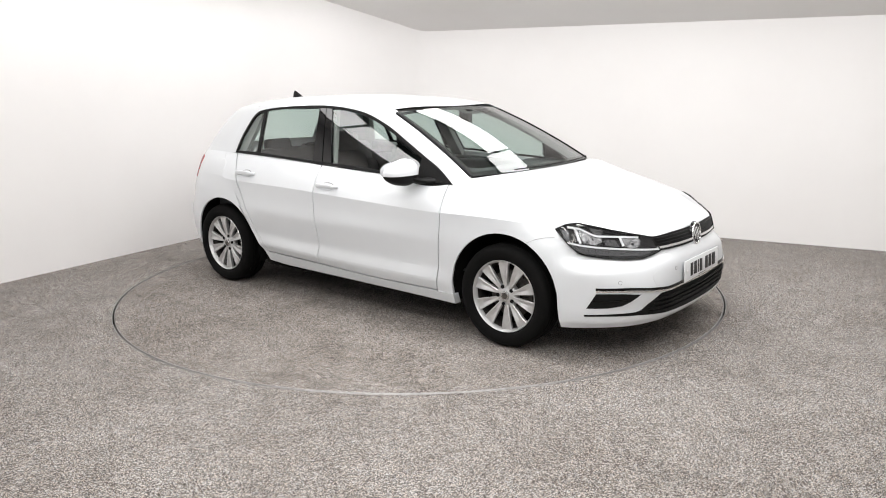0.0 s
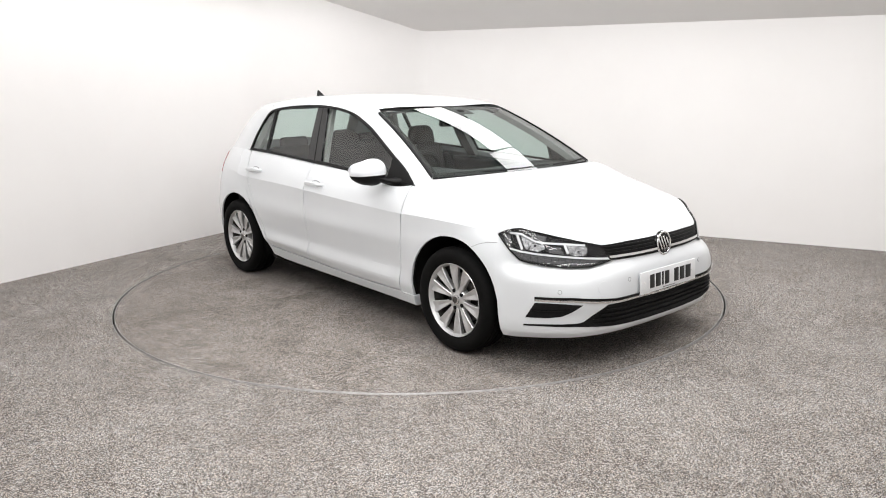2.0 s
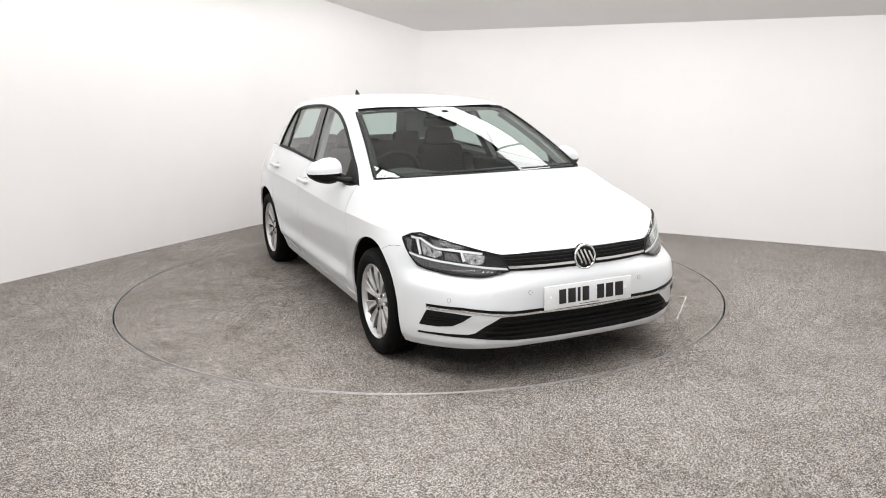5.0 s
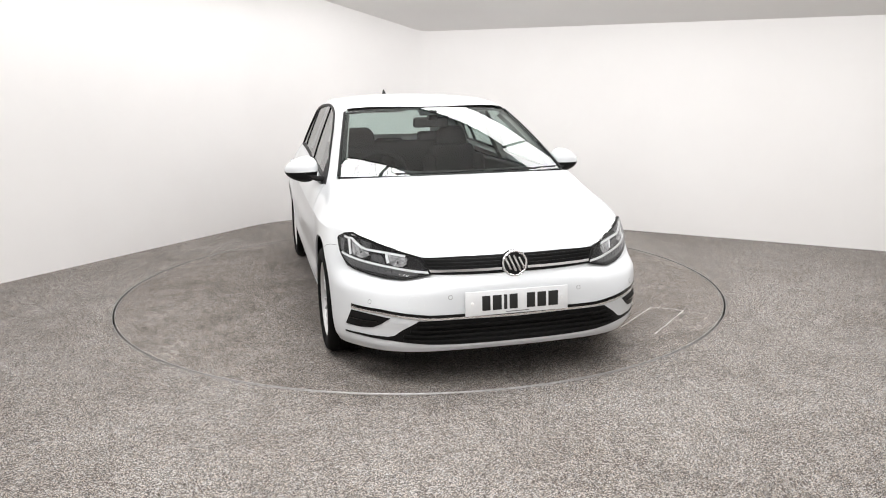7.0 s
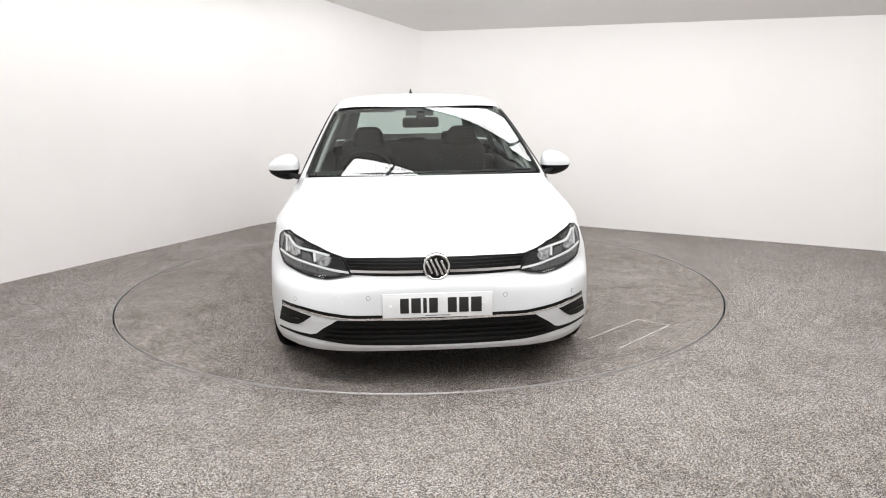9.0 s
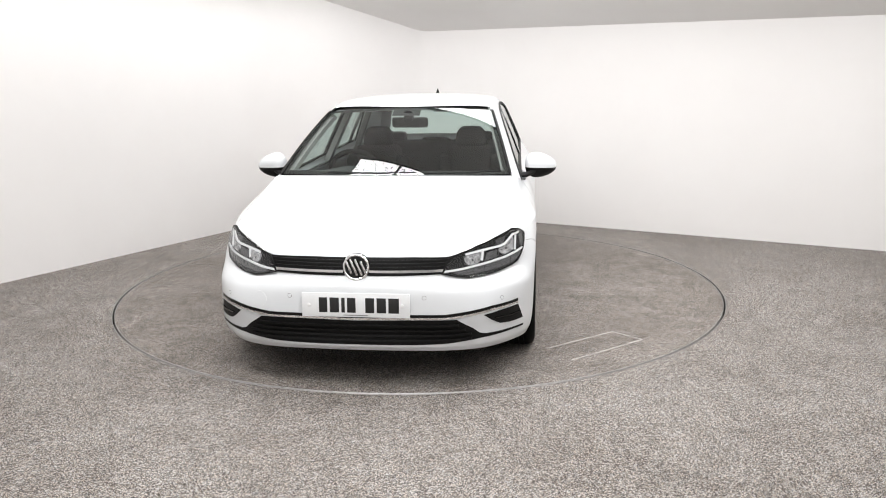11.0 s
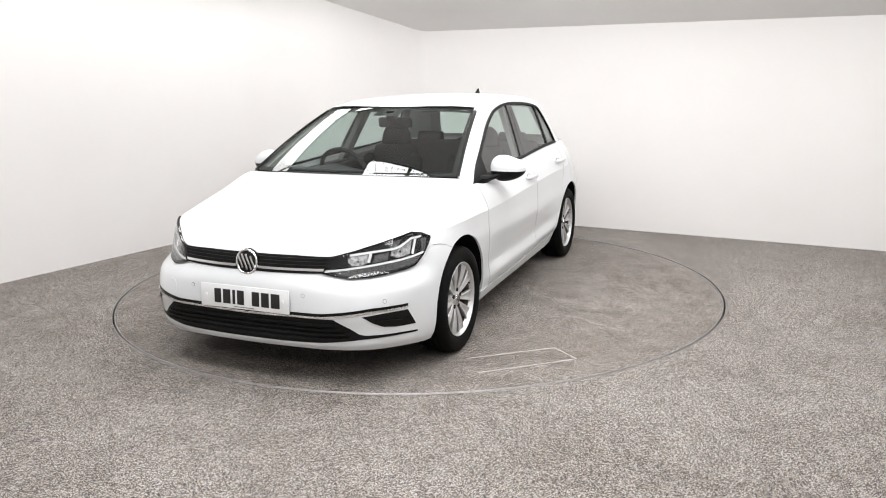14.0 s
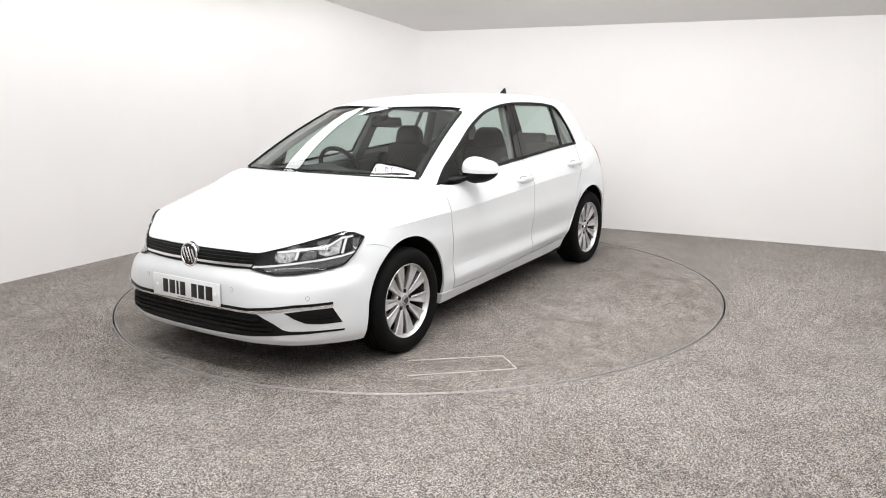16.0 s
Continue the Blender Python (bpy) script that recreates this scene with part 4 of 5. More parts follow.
    # lower grille
    half = [(2.128, 0.0, 0.361), (2.122, 0.256, 0.366), (2.11, 0.44, 0.367), (2.095, 0.49, 0.366), (2.045, 0.565, 0.315), (2.02, 0.60, 0.284), (1.99, 0.645, 0.270), (1.95, 0.69, 0.264), (2.04, 0.58, 0.253), (2.09, 0.445, 0.243), (2.115, 0.302, 0.240), (2.128, 0.0, 0.240)]
    outline = half + [(x, -y, z) for x, y, z in half[1:-1][::-1]]
    g = part("lower_grille", drape(outline, FRONT, 0.002, 0.03, 0.01), M_BLACK, CAR, "black lower grille with slats")
    for z, k in ((0.338, 0.50), (0.312, 0.53), (0.288, 0.56), (0.264, 0.56)):
        line = [(2.1, -k, z), (2.1, -0.3, z - 0.001), (2.12, 0, z - 0.002), (2.1, 0.3, z - 0.001), (2.1, k, z)]
        part("slat", drape(ribbon(line, 0.010), FRONT, 0.014, 0.04, 0.016), M_BLACK, g, "satin black slat")
    # chrome line across the bumper, with a black line above it
    half = [(2.128, 0.0, 0.370), (2.122, 0.256, 0.374), (2.11, 0.44, 0.376), (2.07, 0.555, 0.386), (2.005, 0.66, 0.398), (1.858, 0.785, 0.398)]
    full = [(x, -y, z) for x, y, z in half[::-1]] + half[1:]
    t = part("chrome_line", drape(ribbon(full, 0.0095), FRONT, 0.006, 0.02, 0.012), M_CHROME, CAR, "thin chrome line across the bumper")
    up = [(x, y, z + 0.0120) for x, y, z in full]
    part("chrome_line_shadow", drape(ribbon(up, 0.0135), FRONT, 0.003, 0.02, 0.008), M_GLOSS, t, "black gap line")
    for s in (1, -1):
        fog = [(1.857, 0.785, 0.385), (1.92, 0.742, 0.386), (1.975, 0.69, 0.384), (2.04, 0.62, 0.376), (2.002, 0.658, 0.340), (1.965, 0.695, 0.315), (1.91, 0.745, 0.305), (1.81, 0.805, 0.303)]
        f = part("fog_recess", drape(fog, CORNERWISE, 0.002, 0.02, 0.006, s), M_BLACK, CAR, "black blank fog lamp insert")
        line = [(1.84, 0.79, 0.345), (1.91, 0.745, 0.345), (1.99, 0.67, 0.352)]
        part("slat", drape(ribbon(line, 0.007), CORNERWISE, 0.009, 0.03, 0.01, s), M_GLOSS, f)
        low = [(1.797, 0.805, 0.266), (1.883, 0.756, 0.270), (1.95, 0.69, 0.272), (2.014, 0.60, 0.276), (2.03, 0.58, 0.256), (1.95, 0.69, 0.258), (1.88, 0.757, 0.259), (1.797, 0.805, 0.257)]
        part("bumper_groove", drape(low, CORNERWISE, 0.0025, 0.02, 0.006, s), M_BLACK, CAR, "black groove in the bumper")
    # parking sensors and towing cover
    for yy, z in ((0.335, 0.478), (-0.335, 0.478), (0.70, 0.445), (-0.70, 0.445)):
        s = 1 if yy > 0 else -1
        d = FRONT if abs(yy) < 0.5 else CORNERWISE
        x = 2.1 if abs(yy) < 0.5 else 1.95
        for r, mt, off in ((0.0110, M_SEAM, 0.0010), (0.0090, M_PAINT, 0.0016)):
            ring = [Vector((x, abs(yy), z)) + Vector((0, 0, 1)).cross(Vector(d)).normalized() * r * math.cos(2 * math.pi * k / 18) + Vector((0, 0, r * math.sin(2 * math.pi * k / 18))) for k in range(18)]
            part("parking_sensor", drape(ring, d, off, 0.006, 0.001, s), mt, CAR)
    for r, mt, off in ((0.0392, M_PLATE, 0.0007), (0.0386, M_PAINT, 0.0011)):
        ring = [(2.08, 0.50 + r * math.cos(2 * math.pi * k / 28), 0.450 + r * math.sin(2 * math.pi * k / 28)) for k in range(28)]
        part("towing_cover", drape(ring, FRONT, off, 0.012, 0.001, -1), mt, CAR)


def build_headlights():
    outline = [(1.609, 0.80, 0.715), (1.656, 0.771, 0.740), (1.703, 0.738, 0.749), (1.76, 0.69, 0.734), (1.85, 0.61, 0.706), (1.95, 0.51, 0.676), (2.004, 0.452, 0.660), (2.02, 0.436, 0.636), (2.044, 0.409, 0.585), (2.028, 0.455, 0.573), (1.99, 0.525, 0.557), (1.924, 0.607, 0.557), (1.85, 0.682, 0.566), (1.777, 0.743, 0.579), (1.736, 0.771, 0.592), (1.686, 0.795, 0.64), (1.638, 0.803, 0.69)]

    def lamp(*points):
        """Places on the lamp's face: how far from its inner tip (0) to its outer corner (1), and the height."""
        return [Vector(((4.085 - 0.826 * q) / 2, (0.815 + 0.826 * q) / 2, z)) for q, z in points]

    def stroke(points, width):
        """A closed outline round a bent line on the lamp's face."""
        P = [Vector(p) for p in points]
        up, lo = [], []
        for i, (q, z) in enumerate(P):
            d = (P[min(i + 1, len(P) - 1)] - P[max(i - 1, 0)])
            d = Vector((d.x * 0.58, d.y)).normalized()
            n = Vector((-d.y / 0.58, d.x)) * width / 2
            up.append((q + n.x, z + n.y)), lo.append((q - n.x, z - n.y))
        return lamp(*(up + lo[::-1]))

    inner_bowl = lamp((0.215, 0.655), (0.395, 0.664), (0.372, 0.622), (0.325, 0.610), (0.25, 0.611), (0.215, 0.628))
    outer_bowl = lamp((0.60, 0.668), (0.655, 0.672), (0.80, 0.712), (0.765, 0.646), (0.655, 0.634), (0.585, 0.650))
    facet = lamp((0.575, 0.708), (0.70, 0.722), (0.665, 0.690), (0.595, 0.684))
    facet_low = lamp((0.46, 0.655), (0.575, 0.662), (0.555, 0.628), (0.42, 0.618))
    marker = lamp((0.895, 0.712), (0.955, 0.714), (0.925, 0.662), (0.885, 0.650))
    M_RIB = add_grain(mat("grey_ribbed_lens", rough=0.3), 90, (0.05, 0.05, 0.052), (0.13, 0.13, 0.134), 0.4, 0.002)
    M_SMOKE = add_grain(mat("smoked_reflector", rough=0.3, metal=0.6), 60, (0.06, 0.06, 0.062), (0.20, 0.20, 0.205), 0.4, 0.002)
    for s in (1, -1):
        base = part("headlight", drape(outline, CORNERWISE, 0.005, 0.02, 0.012, s), M_LAMPBOX, CAR, "dark halogen headlight with chrome reflectors")
        guide = stroke(((0.0, 0.592), (0.20, 0.598), (0.40, 0.607), (0.655, 0.622), (0.80, 0.634), (0.905, 0.648)), 0.0095)
        part("light_guide", drape(guide, CORNERWISE, 0.0118, 0.02, 0.006, s), M_DRL, base, "white light strip")
        for bowl in (inner_bowl, outer_bowl):
            part("reflector", drape(bowl, CORNERWISE, 0.0080, 0.012, 0.004, s), M_REFLECT, base, "chrome lamp reflector")
            c = sum(bowl, Vector()) / len(bowl)
            side_dir = Vector((-0.5, 0.5, 0)).normalized()
            for r, mt, off in ((0.0065, M_LAMPBOX, 0.0092),):
                q = [c + side_dir * r * math.cos(2 * math.pi * k / 14) + Vector((0, 0, r * math.sin(2 * math.pi * k / 14))) for k in range(14)]
                part("lamp_bulb", drape(q, CORNERWISE, off, 0.03, 0.003, s), mt, base)
        for f in (facet, facet_low):
            part("facet", drape(f, CORNERWISE, 0.0075, 0.015, 0.003, s), M_SMOKE, base, "smoked reflector facet")
        part("side_marker", drape(marker, CORNERWISE, 0.0085, 0.015, 0.004, s), M_SMOKE, base, "grey side marker")
        # bright bracket: a bent bar along the top of both units with a leg at each
        part("lamp_bracket", drape(stroke(((0.235, 0.664), (0.40, 0.671), (0.62, 0.679), (0.675, 0.686), (0.80, 0.722), (0.90, 0.727)), 0.0100), CORNERWISE, 0.0110, 0.012, 0.005, s), M_DRL, base, "bright bent bracket bar")
        for leg in (((0.415, 0.668), (0.405, 0.650), (0.385, 0.624)), ((0.835, 0.718), (0.815, 0.685), (0.79, 0.645))):
            part("lamp_edge", drape(stroke(leg, 0.013), CORNERWISE, 0.0114, 0.012, 0.006, s), M_DRL, base, "pale lamp edge")
        part("lamp_brow", drape(stroke(((0.16, 0.672), (0.35, 0.692), (0.55, 0.718), (0.70, 0.735), (0.82, 0.741)), 0.004), CORNERWISE, 0.0105, 0.02, 0.004, s), M_SATIN, base, "silver brow strip")
        rim = [Vector(p) for p in outline]
        for p, q in zip(rim, rim[1:] + rim[:1]):
            d = (q - p).normalized()
            n = Vector(CORNERWISE).normalized().cross(d) * 0.0042
            part("lamp_seal", drape([p + n, q + n, q - n, p - n], CORNERWISE, 0.0126, 0.02, 0.008, s), M_BLACK, base)
        low = lamp((0.10, 0.588), (0.25, 0.592), (0.40, 0.598), (0.655, 0.613), (0.80, 0.624), (0.88, 0.634), (0.83, 0.606), (0.76, 0.590), (0.63, 0.580), (0.44, 0.570), (0.22, 0.566), (0.12, 0.574))
        part("indicator_lens", drape(low, CORNERWISE, 0.0085, 0.02, 0.004, s), M_RIB, base, "grey ribbed indicator")
        for k in range(9):
            q = 0.22 + 0.062 * k
            z0, z1 = 0.571 + 0.018 * k / 8, 0.590 + 0.024 * k / 8
            part("rib", drape(stroke(((q, z0), (q + 0.004, z1)), 0.0022), CORNERWISE, 0.0098, 0.02, 0.002, s), M_LAMPBOX, base)
        part("lens", drape(outline, CORNERWISE, 0.0140, 0.02, 0.0, s), M_LENS, base, "clear lens").visible_shadow = False


def build_small_parts():
    # wipers at the foot of the screen
    for t0, t1, w1 in ((0.22, -0.55, 0.002), (0.93, 0.30, 0.002)):
        bm = bmesh.new()
        rows = []
        for k in range(13):
            t = t0 + (t1 - t0) * k / 12
            w = 0.005 + w1 * math.sin(math.pi * 0.5 * min(1, k / 5))
            p = glass_point(t, w) + np.array([0.45, 0, 0.89]) * (0.012 + 0.006 * (k < 4))
            rows.append([bm.verts.new((p[0] + a, p[1], p[2] + b)) for a, b in ((-0.005, 0), (0.0, 0.004), (0.006, 0.0), (0.0, -0.005))])
        for a, b in zip(rows, rows[1:]):
            for k in range(4):
                bm.faces.new((a[k], b[k], b[(k + 1) % 4], a[(k + 1) % 4]))
        bmesh.ops.recalc_face_normals(bm, faces=bm.faces[:])
        part("wiper", bm, M_BLACK, CAR, "black wiper arm and blade")
    # shark-fin aerial
    bm = bmesh.new()
    rows = []
    for k in range(9):
        w = k / 8
        z = roof_z(-1.32) - 0.004 + 0.062 * w
        ln, wd = 0.062 * (1 - w) ** 0.9 + 0.008, 0.020 * (1 - w) + 0.003
        cx = -1.315 - 0.045 * w
        rows.append([bm.verts.new((cx + ln * math.cos(2 * math.pi * j / 14), wd * math.sin(2 * math.pi * j / 14), z)) for j in range(14)])
    for a, b in zip(rows, rows[1:]):
        for j in range(14):
            bm.faces.new((a[j], a[(j + 1) % 14], b[(j + 1) % 14], b[j]))
    bm.faces.new(rows[-1])
    part("aerial", bm, M_BLACK, CAR, "black roof aerial fin")
    # tail lamps wrapped round the rear corners
    lamp = [(-1.67, 0.75, 0.945), (-1.70, 0.74, 0.960), (-1.80, 0.68, 0.955), (-1.88, 0.62, 0.90), (-1.88, 0.64, 0.80), (-1.78, 0.76, 0.785), (-1.715, 0.78, 0.79), (-1.69, 0.77, 0.87)]
    for s in (1, -1):
        part("tail_lamp", drape(lamp, (-0.55, 0.83, 0), 0.004, 0.02, 0.01, s), M_RED, CAR, "red tail lamp")
    # round fuel flap on the right quarter
    for r, mt, off in ((0.0885, M_PLATE, 0.0008), (0.0875, M_PAINT, 0.0014)):
        ring = [(-1.355 + r * math.cos(2 * math.pi * k / 36), 0.8, 0.895 + 0.78 * r * math.sin(2 * math.pi * k / 36)) for k in range(36)]
        part("fuel_flap", drape(ring, (0, 0.97, 0.25), off, 0.02, 0.002, -1), mt, CAR)


# ---------------------------------------------------------------- wheels
def lathe(profile, n=64):
    """Turns a profile of (radius, y) round the y axis."""
    bm = bmesh.new()
    rows = [[bm.verts.new((r * math.cos(2 * math.pi * k / n), y, r * math.sin(2 * math.pi * k / n))) for r, y in profile] for k in range(n)]
    for k in range(n):
        a, b = rows[k], rows[(k + 1) % n]
        for j in range(len(profile) - 1):
            bm.faces.new((a[j], a[j + 1], b[j + 1], b[j]))
    bmesh.ops.remove_doubles(bm, verts=bm.verts[:], dist=0.0001)
    bmesh.ops.recalc_face_normals(bm, faces=bm.faces[:])
    return bm


def build_wheel():
    """One wheel, its outer face towards +y, the middle of its tread at the origin."""
    R = 0.301
    tread = [(0.206, 0.080), (0.216, 0.092), (0.235, 0.102), (0.262, 0.105), (0.283, 0.098), (0.294, 0.086), (R, 0.066)]
    for y in (0.045, 0.015, -0.015, -0.045):
        tread += [(R, y + 0.004), (R - 0.007, y + 0.002), (R - 0.007, y - 0.002), (R, y - 0.004)]
    tread += [(R, -0.066), (0.290, -0.09), (0.262, -0.104), (0.225, -0.098), (0.206, -0.08)]
    rim = [(0.206, 0.074), (0.2095, 0.084), (0.2115, 0.089), (0.209, 0.092), (0.2055, 0.088), (0.200, 0.076), (0.195, 0.062)]
    w = part("wheel", lathe(rim), M_ALLOY, CAR, "silver alloy wheel rim")
    part("tyre", lathe(tread, 72), M_TYRE, w, "black rubber tyre")
    # the alloy barrel gets a dark colour as shade in the spoke pockets
    part("rim_barrel", lathe([(0.1955, 0.063), (0.193, 0.05), (0.188, 0.02), (0.186, -0.06), (0.20, -0.085)]), M_DISC, w, "inner rim barrel darkened to look shaded")
    part("brake_disc", lathe([(0.0, 0.0), (0.14, 0.0), (0.142, -0.006), (0.142, -0.02), (0.0, -0.02)], 40), M_DISC, w, "dark brake disc")
    # added black disc, stands for the shade deep behind the spokes
    part("pocket_shade", lathe([(0.0, -0.03), (0.187, -0.03), (0.187, -0.05)], 40), M_SHADOW, w)
    part("hub", lathe([(0.0, 0.066), (0.030, 0.066), (0.036, 0.062), (0.062, 0.058), (0.070, 0.048), (0.072, 0.02)], 40), M_ALLOY, w)
    part("hub_cap", lathe([(0.0, 0.074), (0.020, 0.074), (0.027, 0.071), (0.029, 0.064)], 32), M_SATIN, w, "round hub cap")
    part("hub_ring", lathe([(0.0, 0.0755), (0.017, 0.0755), (0.018, 0.073)], 28), M_DISC, w)
    # one paddle spoke; ten in five pairs
    bm = bmesh.new()
    rows = []
    for k in range(13):
        t = k / 12
        r = 0.046 + (0.206 - 0.046) * t
        half = 0.0100 + 0.0275 * t**1.05 if t < 0.93 else 0.042
        y = 0.060 + 0.020 * math.sin(t * math.pi * 0.55) - 0.004 * t
        dish = 0.0095 * min(1, t * 2)
        rows.append([bm.verts.new(q) for q in ((r, y - 0.03, -half * 0.75), (r, y - 0.004, -half), (r, y, -half + 0.004), (r, y - dish, 0), (r, y, half - 0.004), (r, y - 0.004, half), (r, y - 0.03, half * 0.75))])
    for a, b in zip(rows, rows[1:]):
        for j in range(6):
            bm.faces.new((a[j], b[j], b[j + 1], a[j + 1]))
    bmesh.ops.recalc_face_normals(bm, faces=bm.faces[:])
    first = part("spoke", bm, M_ALLOY, w)
    angles = [72 * k + d for k in range(5) for d in (-16.5, 16.5)]
    first.rotation_euler = (0, radians(angles[0]), 0)
    for a in angles[1:]:
        o = new("spoke", first.data)
        o.parent = w
        o.rotation_euler = (0, radians(a), 0)
    bm = bmesh.new()
    bmesh.ops.create_cone(bm, cap_ends=True, segments=12, radius1=0.0115, radius2=0.010, depth=0.012, matrix=Matrix.Translation((0.052, 0.060, 0)) @ pose(0, 0, 0, 90, 0, 0))
    first = part("wheel_bolt", bm, M_BLACK, w, smooth=False)
    for k in range(5):
        o = first if k == 0 else new("wheel_bolt", first.data)
        o.parent = w
        o.rotation_euler = (0, radians(72 * k + 36), 0)
    # valve and a dark pocket edge
    bm = bmesh.new()
    bmesh.ops.create_cone(bm, cap_ends=True, segments=8, radius1=0.004, radius2=0.003, depth=0.03, matrix=Matrix.Translation((-0.178, 0.065, 0.02)) @ pose(0, 0, 0, 60, 0, 0))
    part("valve", bm, M_BLACK, w)
    w.matrix_basis = pose(1.31, 0.770, 0.3005, 0, 12, 0)
    for x, y, spin, turn in ((1.31, -0.770, 40, 180), (-1.31, 0.744, 25, 0), (-1.31, -0.744, 5, 180)):
        c = copy_thing(w, pose(x, y, 0.3005, 0, 0, turn) @ pose(0, 0, 0, 0, spin, 0))
        c.parent = CAR


# ---------------------------------------------------------------- interior
def rounded(bm, lo, hi, r, m=None):
    q = bmesh.new()
    box(q, lo, hi, 0)
    bmesh.ops.bevel(q, geom=q.edges[:], offset=r, segments=4, affect="EDGES", profile=0.5)
    if m:
        bmesh.ops.transform(q, matrix=m, verts=q.verts[:])
    return join(bm, q)


def build_seat(y, x=-0.02):
    bm = rounded(bmesh.new(), (-0.27, -0.25, 0.40), (0.27, 0.25, 0.56), 0.06, Matrix.Translation((x, y, 0)) @ pose(0, 0, 0, 0, -6, 0))
    seat = part("front_seat", bm, M_CLOTH, CAR, "dark grey cloth front seat")
    m = Matrix.Translation((x - 0.25, y, 0.50)) @ pose(0, 0, 0, 0, -17, 0)
    bm = rounded(bmesh.new(), (-0.07, -0.19, 0), (0.06, 0.19, 0.55), 0.06, m)
    rounded(bm, (-0.03, -0.25, 0.02), (0.09, -0.15, 0.46), 0.045, m)
    rounded(bm, (-0.03, 0.15, 0.02), (0.09, 0.25, 0.46), 0.045, m)
    part("backrest", bm, M_CLOTH, seat, "dark grey cloth backrest")
    h = Matrix.Translation((x - 0.40, y, 0.972)) @ pose(0, 0, 0, 0, -8, 0)
    bm = rounded(bmesh.new(), (-0.055, -0.125, 0.03), (0.05, 0.125, 0.205), 0.052)
    for v in bm.verts:
        k = (v.co.z - 0.03) / 0.175
        v.co.y *= 1 - 0.30 * max(0.0, k - 0.35) ** 1.5
        v.co.z -= 0.030 * (v.co.y / 0.125) ** 2 * k
    bmesh.ops.transform(bm, matrix=h, verts=bm.verts[:])
    part("headrest", bm, M_CLOTH, seat, "dark grey headrest")
    for s in (-0.06, 0.06):
        bm = bmesh.new()
        bmesh.ops.create_cone(bm, cap_ends=True, segments=8, radius1=0.007, radius2=0.007, depth=0.10, matrix=h @ Matrix.Translation((0, s, 0.04)))
        part("headrest_post", bm, M_CHROME, seat, "thin steel post")


def build_interior():
    bm = bmesh.new()
    box(bm, (-1.6, -0.74, 0.30), (1.0, 0.74, 0.36), 0.02)
    part("cabin_floor", bm, M_DASH, CAR, "dark carpeted cabin floor")
    for s in (1, -1):
        bm = bmesh.new()
        rounded(bm, (-1.45, s * 0.735 - 0.035, 0.36), (0.95, s * 0.735 + 0.035, 0.90), 0.03)
        part("door_lining", bm, M_DASH, CAR, "dark plastic door lining")
        for x0, x1, w in ((-0.20, -0.33, 0.06), (-1.20, -1.08, 0.045)):
            bm = bmesh.new()
            rows = []
            for k in range(9):
                z = 0.92 + 0.42 * k / 8
                x = x0 + (x1 - x0) * k / 8
                y = side_y(z) - 0.045
                rows.append([bm.verts.new((x + a * w, s * (y + b), z)) for a, b in ((-1, 0.02), (1, 0.02), (0.8, -0.02), (-0.8, -0.02))])
            for a, b in zip(rows, rows[1:]):
                for j in range(4):
                    bm.faces.new((a[j], b[j], b[(j + 1) % 4], a[(j + 1) % 4]))
            bmesh.ops.recalc_face_normals(bm, faces=bm.faces[:])
            part("pillar_lining", bm, M_LINING, CAR, "pale grey pillar lining")
        bm = bmesh.new()
        rows = []
        for k in range(13):
            p = glass_point(s * 0.945, k / 12)
            p2 = glass_point(s * 0.99, k / 12)
            rows.append([bm.verts.new(q) for q in ((p[0] - 0.012, p[1], p[2] - 0.03), (p2[0] - 0.01, p2[1], p2[2] - 0.012), (p2[0] - 0.08, p2[1] + s * 0.01, p2[2] - 0.03), (p[0] - 0.07, p[1], p[2] - 0.05))])
        for a, b in zip(rows, rows[1:]):
            for j in range(4):
                bm.faces.new((a[j], b[j], b[(j + 1) % 4], a[(j + 1) % 4]))
        bmesh.ops.recalc_face_normals(bm, faces=bm.faces[:])
        part("screen_pillar_lining", bm, M_LINING, CAR, "pale grey windscreen pillar lining")
    # dashboard: a top that falls from the screen to the cabin
    def dash(t, w):
        x = 1.08 - 0.12 * t * t - 0.52 * w
        z = 0.925 + 0.02 * math.sin(w * 2.6) - 0.02 * w
        hood = 0.045 * math.exp(-((t + 0.52) / 0.22) ** 2) * max(0.0, w - 0.45) * 1.8
        if w > 0.93:
            z -= (w - 0.93) * 4.5
        return (x, 0.70 * t, z + hood)
    part("dashboard", grid(dash, 40, 28), M_DASH, CAR, "dark grey soft dashboard")
    bm = bmesh.new()
    rounded(bm, (0.30, -0.70, 0.45), (0.60, 0.70, 0.86), 0.06)
    rounded(bm, (-0.35, -0.10, 0.36), (0.45, 0.10, 0.58), 0.04)
    part("console", bm, M_DASH, CAR, "dark centre console")
    build_seat(0.37), build_seat(-0.37)
    bm = rounded(bmesh.new(), (-1.0, -0.62, 0.42), (-0.62, 0.62, 0.58), 0.06)
    seat = part("rear_bench", bm, M_CLOTH, CAR, "dark grey cloth rear bench")
    bm = rounded(bmesh.new(), (-0.07, -0.62, 0), (0.06, 0.62, 0.53), 0.06, Matrix.Translation((-1.02, 0, 0.50)) @ pose(0, 0, 0, 0, -14, 0))
    part("backrest", bm, M_CLOTH, seat, "dark grey rear backrest")
    for y in (-0.38, 0.0, 0.38):
        hh = 0.10 if y else 0.05
        bm = rounded(bmesh.new(), (-0.04, -0.12, 0.0), (0.04, 0.12, hh), 0.028, Matrix.Translation((-1.15, y, 0.985)) @ pose(0, 0, 0, 0, -10, 0))
        part("headrest", bm, M_CLOTH, seat, "dark grey rear headrest")
    # parcel shelf
    bm = bmesh.new()
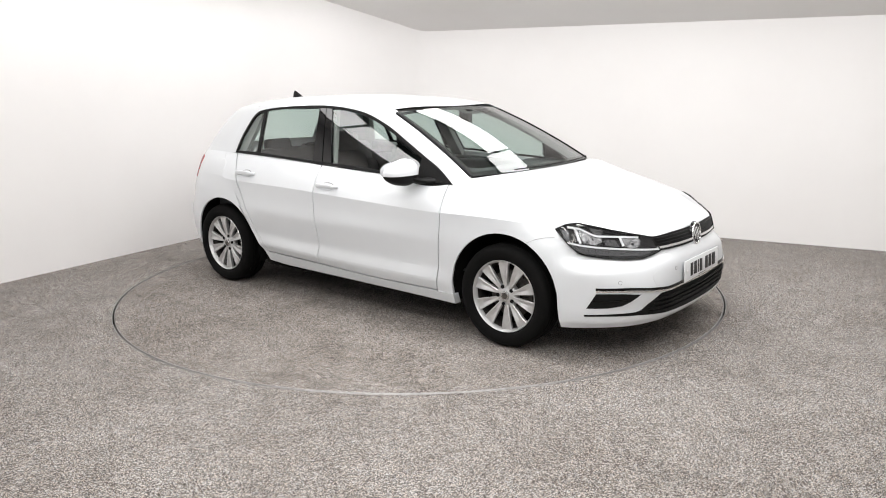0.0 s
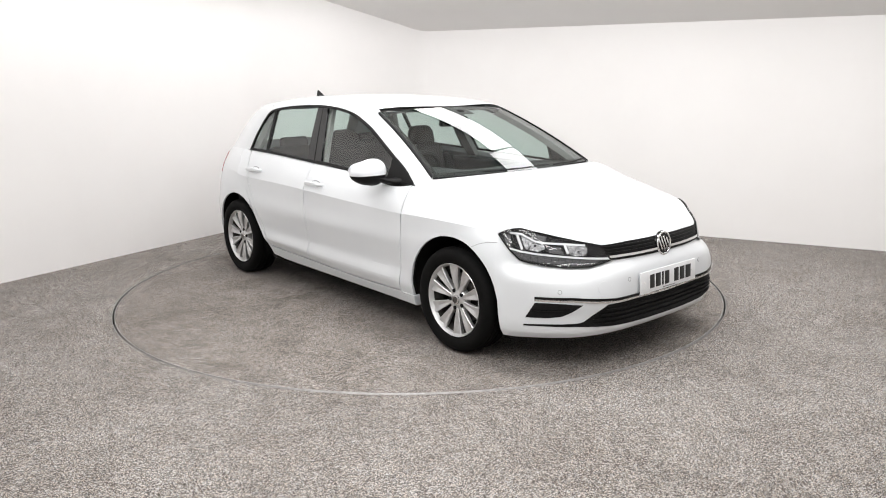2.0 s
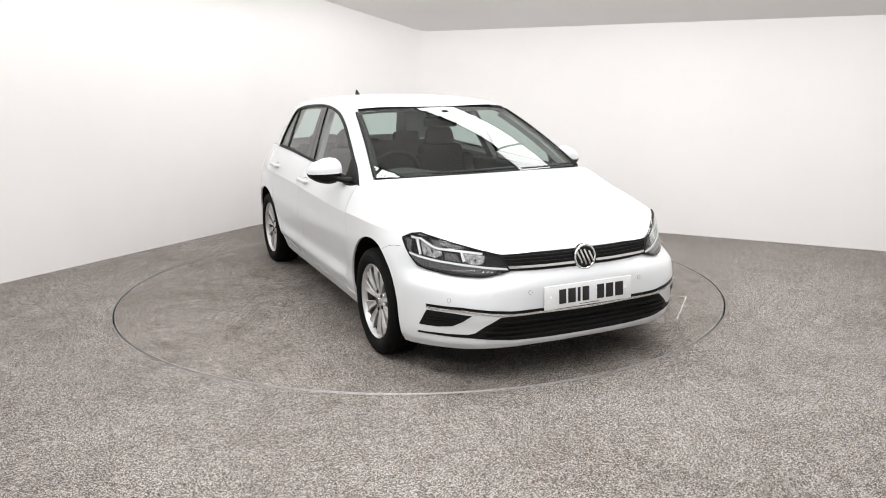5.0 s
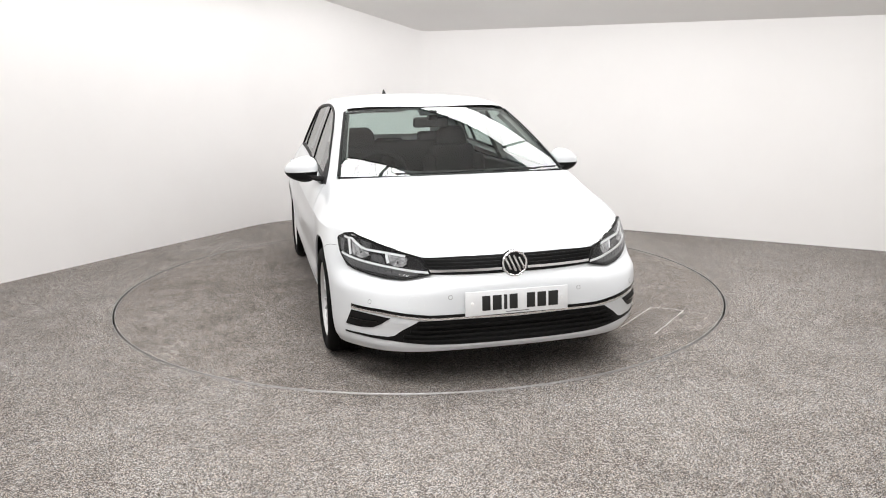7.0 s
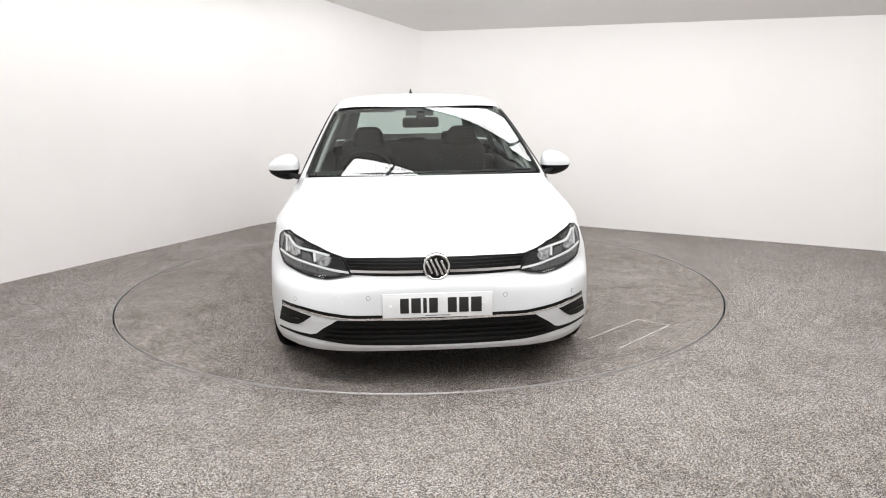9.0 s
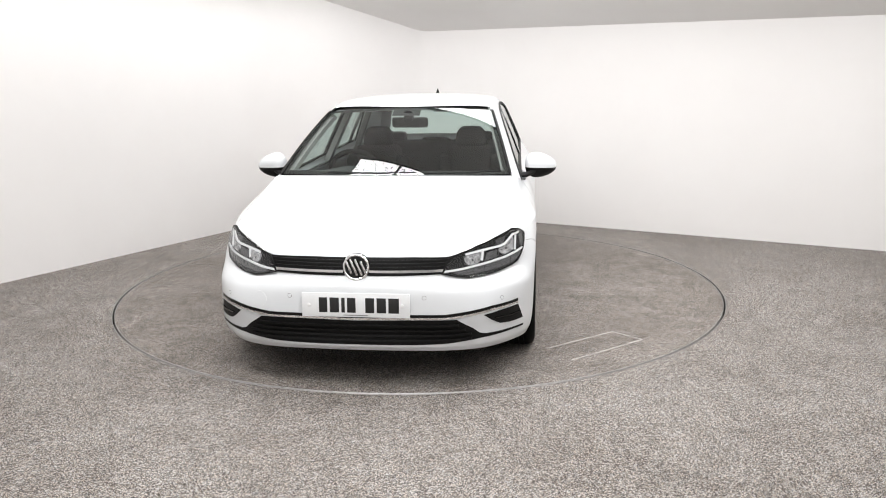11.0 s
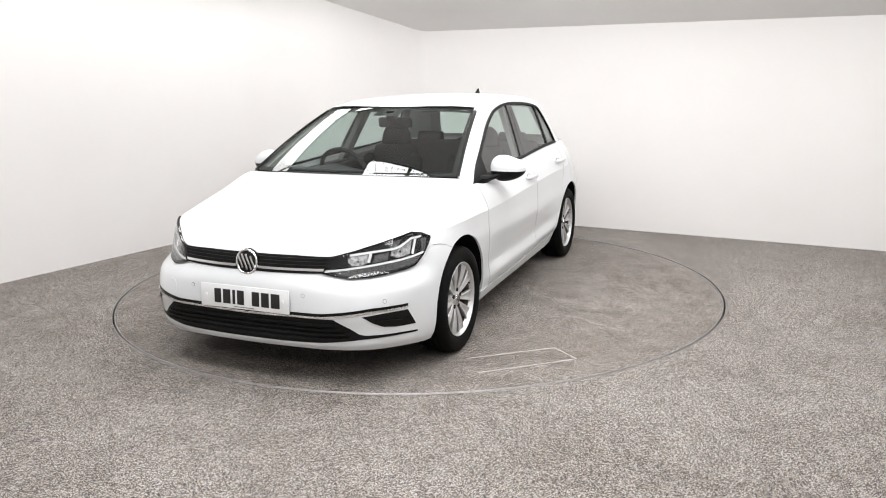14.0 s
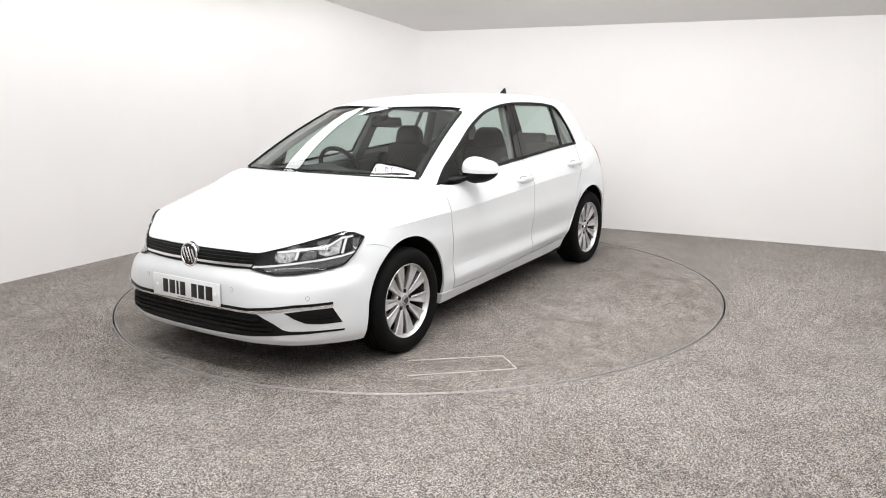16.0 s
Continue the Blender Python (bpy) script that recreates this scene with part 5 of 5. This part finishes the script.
    box(bm, (-1.72, -0.58, 0.93), (-1.18, 0.58, 0.945), 0.004)
    part("parcel_shelf", bm, M_DASH, CAR, "dark parcel shelf")
    # steering wheel
    bm = bmesh.new()
    n, m = 48, 10
    T = Matrix.Translation((0.42, -0.37, 0.885)) @ pose(0, 0, 0, 0, -66, 0)
    rows = [[bm.verts.new(T @ Vector(((0.182 + 0.016 * math.cos(2 * math.pi * j / m)) * math.cos(2 * math.pi * k / n), (0.182 + 0.016 * math.cos(2 * math.pi * j / m)) * math.sin(2 * math.pi * k / n), 0.016 * math.sin(2 * math.pi * j / m)))) for j in range(m)] for k in range(n)]
    for k in range(n):
        for j in range(m):
            bm.faces.new((rows[k][j], rows[(k + 1) % n][j], rows[(k + 1) % n][(j + 1) % m], rows[k][(j + 1) % m]))
    sw = part("steering_wheel", bm, M_BLACK, CAR, "black leather steering wheel")
    bm = rounded(bmesh.new(), (-0.07, -0.09, -0.03), (0.06, 0.09, 0.01), 0.025, T)
    rounded(bm, (-0.02, -0.175, -0.015), (0.02, 0.175, 0.005), 0.008, T)
    rounded(bm, (-0.175, -0.02, -0.015), (0.0, 0.02, 0.005), 0.008, T)
    part("wheel_boss", bm, M_BLACK, sw, "black boss and spokes")
    # rear-view mirror and sun visors
    T = Matrix.Translation((0.36, 0.01, 1.235)) @ pose(0, 0, 0, 0, 8, 0)
    mir = part("rear_view_mirror", rounded(bmesh.new(), (-0.02, -0.125, -0.035), (0.022, 0.125, 0.035), 0.018, T), M_BLACK, CAR, "black rear-view mirror")
    bm = rounded(bmesh.new(), (0.0, -0.03, 0.02), (0.08, 0.03, 0.09), 0.012, T)
    part("mirror_mount", bm, M_BLACK, mir, "black mirror mount")
    for s in (1, -1):
        bm = rounded(bmesh.new(), (0.10, s * 0.33 - 0.17, 1.303), (0.27, s * 0.33 + 0.17, 1.318), 0.006)
        part("sun_visor", bm, M_LINING, CAR, "folded pale sun visor")


build_body()
build_side_windows()
build_mirrors()
build_front()
build_headlights()
build_small_parts()
build_wheel()
build_interior()


# ---------------------------------------------------------------- turntable
def build_turntable():
    bm = bmesh.new()
    n = 192
    r = TABLE_R - 0.011
    bmesh.ops.create_circle(bm, cap_ends=True, radius=r, segments=n)
    t = tagged(part("turntable", bm, M_TABLE, smooth=False), "round carpeted turntable with worn lines, flush with the floor", "turntable")
    bm = bmesh.new()
    rows = []
    for k in range(n):
        c, s = math.cos(2 * math.pi * k / n), math.sin(2 * math.pi * k / n)
        rows.append([bm.verts.new((q * c, q * s, z)) for q, z in ((r - 0.001, -0.003), (r, 0.002), (r + 0.005, 0.002), (r + 0.006, -0.06))])
    for k in range(n):
        for j in range(3):
            bm.faces.new((rows[k][j], rows[(k + 1) % n][j], rows[(k + 1) % n][j + 1], rows[k][j + 1]))
    part("edge_band", bm, M_METAL, t, "thin aluminium edge band")
    a, b, c, d = ((1.256, 1.492), (1.121, 1.330), (1.644, 1.057), (1.459, 0.929))
    for p, q in ((a, c), (b, d), (a, b)):
        bm = bmesh.new()
        P, Q = Vector(p), Vector(q)
        w = (Q - P).normalized().orthogonal() * 0.0028
        m = 14
        rows = []
        for k in range(m + 1):
            v = P + (Q - P) * k / m
            e = w * (1 + 0.35 * math.sin(k * 7.3))
            rows.append([bm.verts.new((x, y, z)) for x, y, z in ((v.x - e.x, v.y - e.y, 0.0), (v.x - e.x, v.y - e.y, 0.0025), (v.x + e.x, v.y + e.y, 0.0025), (v.x + e.x, v.y + e.y, 0.0))])
        for i, j in zip(rows, rows[1:]):
            for k in range(3):
                bm.faces.new((i[k], j[k], j[k + 1], i[k + 1]))
        bmesh.ops.recalc_face_normals(bm, faces=bm.faces[:])
        part("marking_line", bm, M_LINE, t, "worn pale marking line", smooth=False)
    # fixed band on the floor's side of the gap
    bm = bmesh.new()
    rows = []
    R = TABLE_R + 0.0075
    for k in range(n):
        c, s = math.cos(2 * math.pi * k / n), math.sin(2 * math.pi * k / n)
        rows.append([bm.verts.new((q * c, q * s, z)) for q, z in ((R - 0.002, -0.06), (R - 0.002, 0.0015), (R + 0.002, 0.002), (R + 0.003, -0.002))])
    for k in range(n):
        for j in range(3):
            bm.faces.new((rows[k][j], rows[(k + 1) % n][j], rows[(k + 1) % n][j + 1], rows[k][j + 1]))
    tagged(part("trim_ring", bm, M_METAL, smooth=False), "thin aluminium trim ring set in the carpet", "trim", kind="structure")
    return t


TABLE = build_turntable()


# ---------------------------------------------------------------- movement
def motions():
    turns = [(0.0, -40.02), (1.5, -47.93), (3.5, -58.43), (7.0, -77.05), (9.0, -87.6), (12.5, -106.23), (14.5, -116.93), (16.0, -125.1)]
    walk(CAR, [(t, pose(0, 0, 0, 0, 0, a) @ pose(0.026, -0.016, 0.001)) for t, a in turns])
    walk(TABLE, [(t, pose(0, 0, 0, 0, 0, a)) for t, a in turns])


motions()
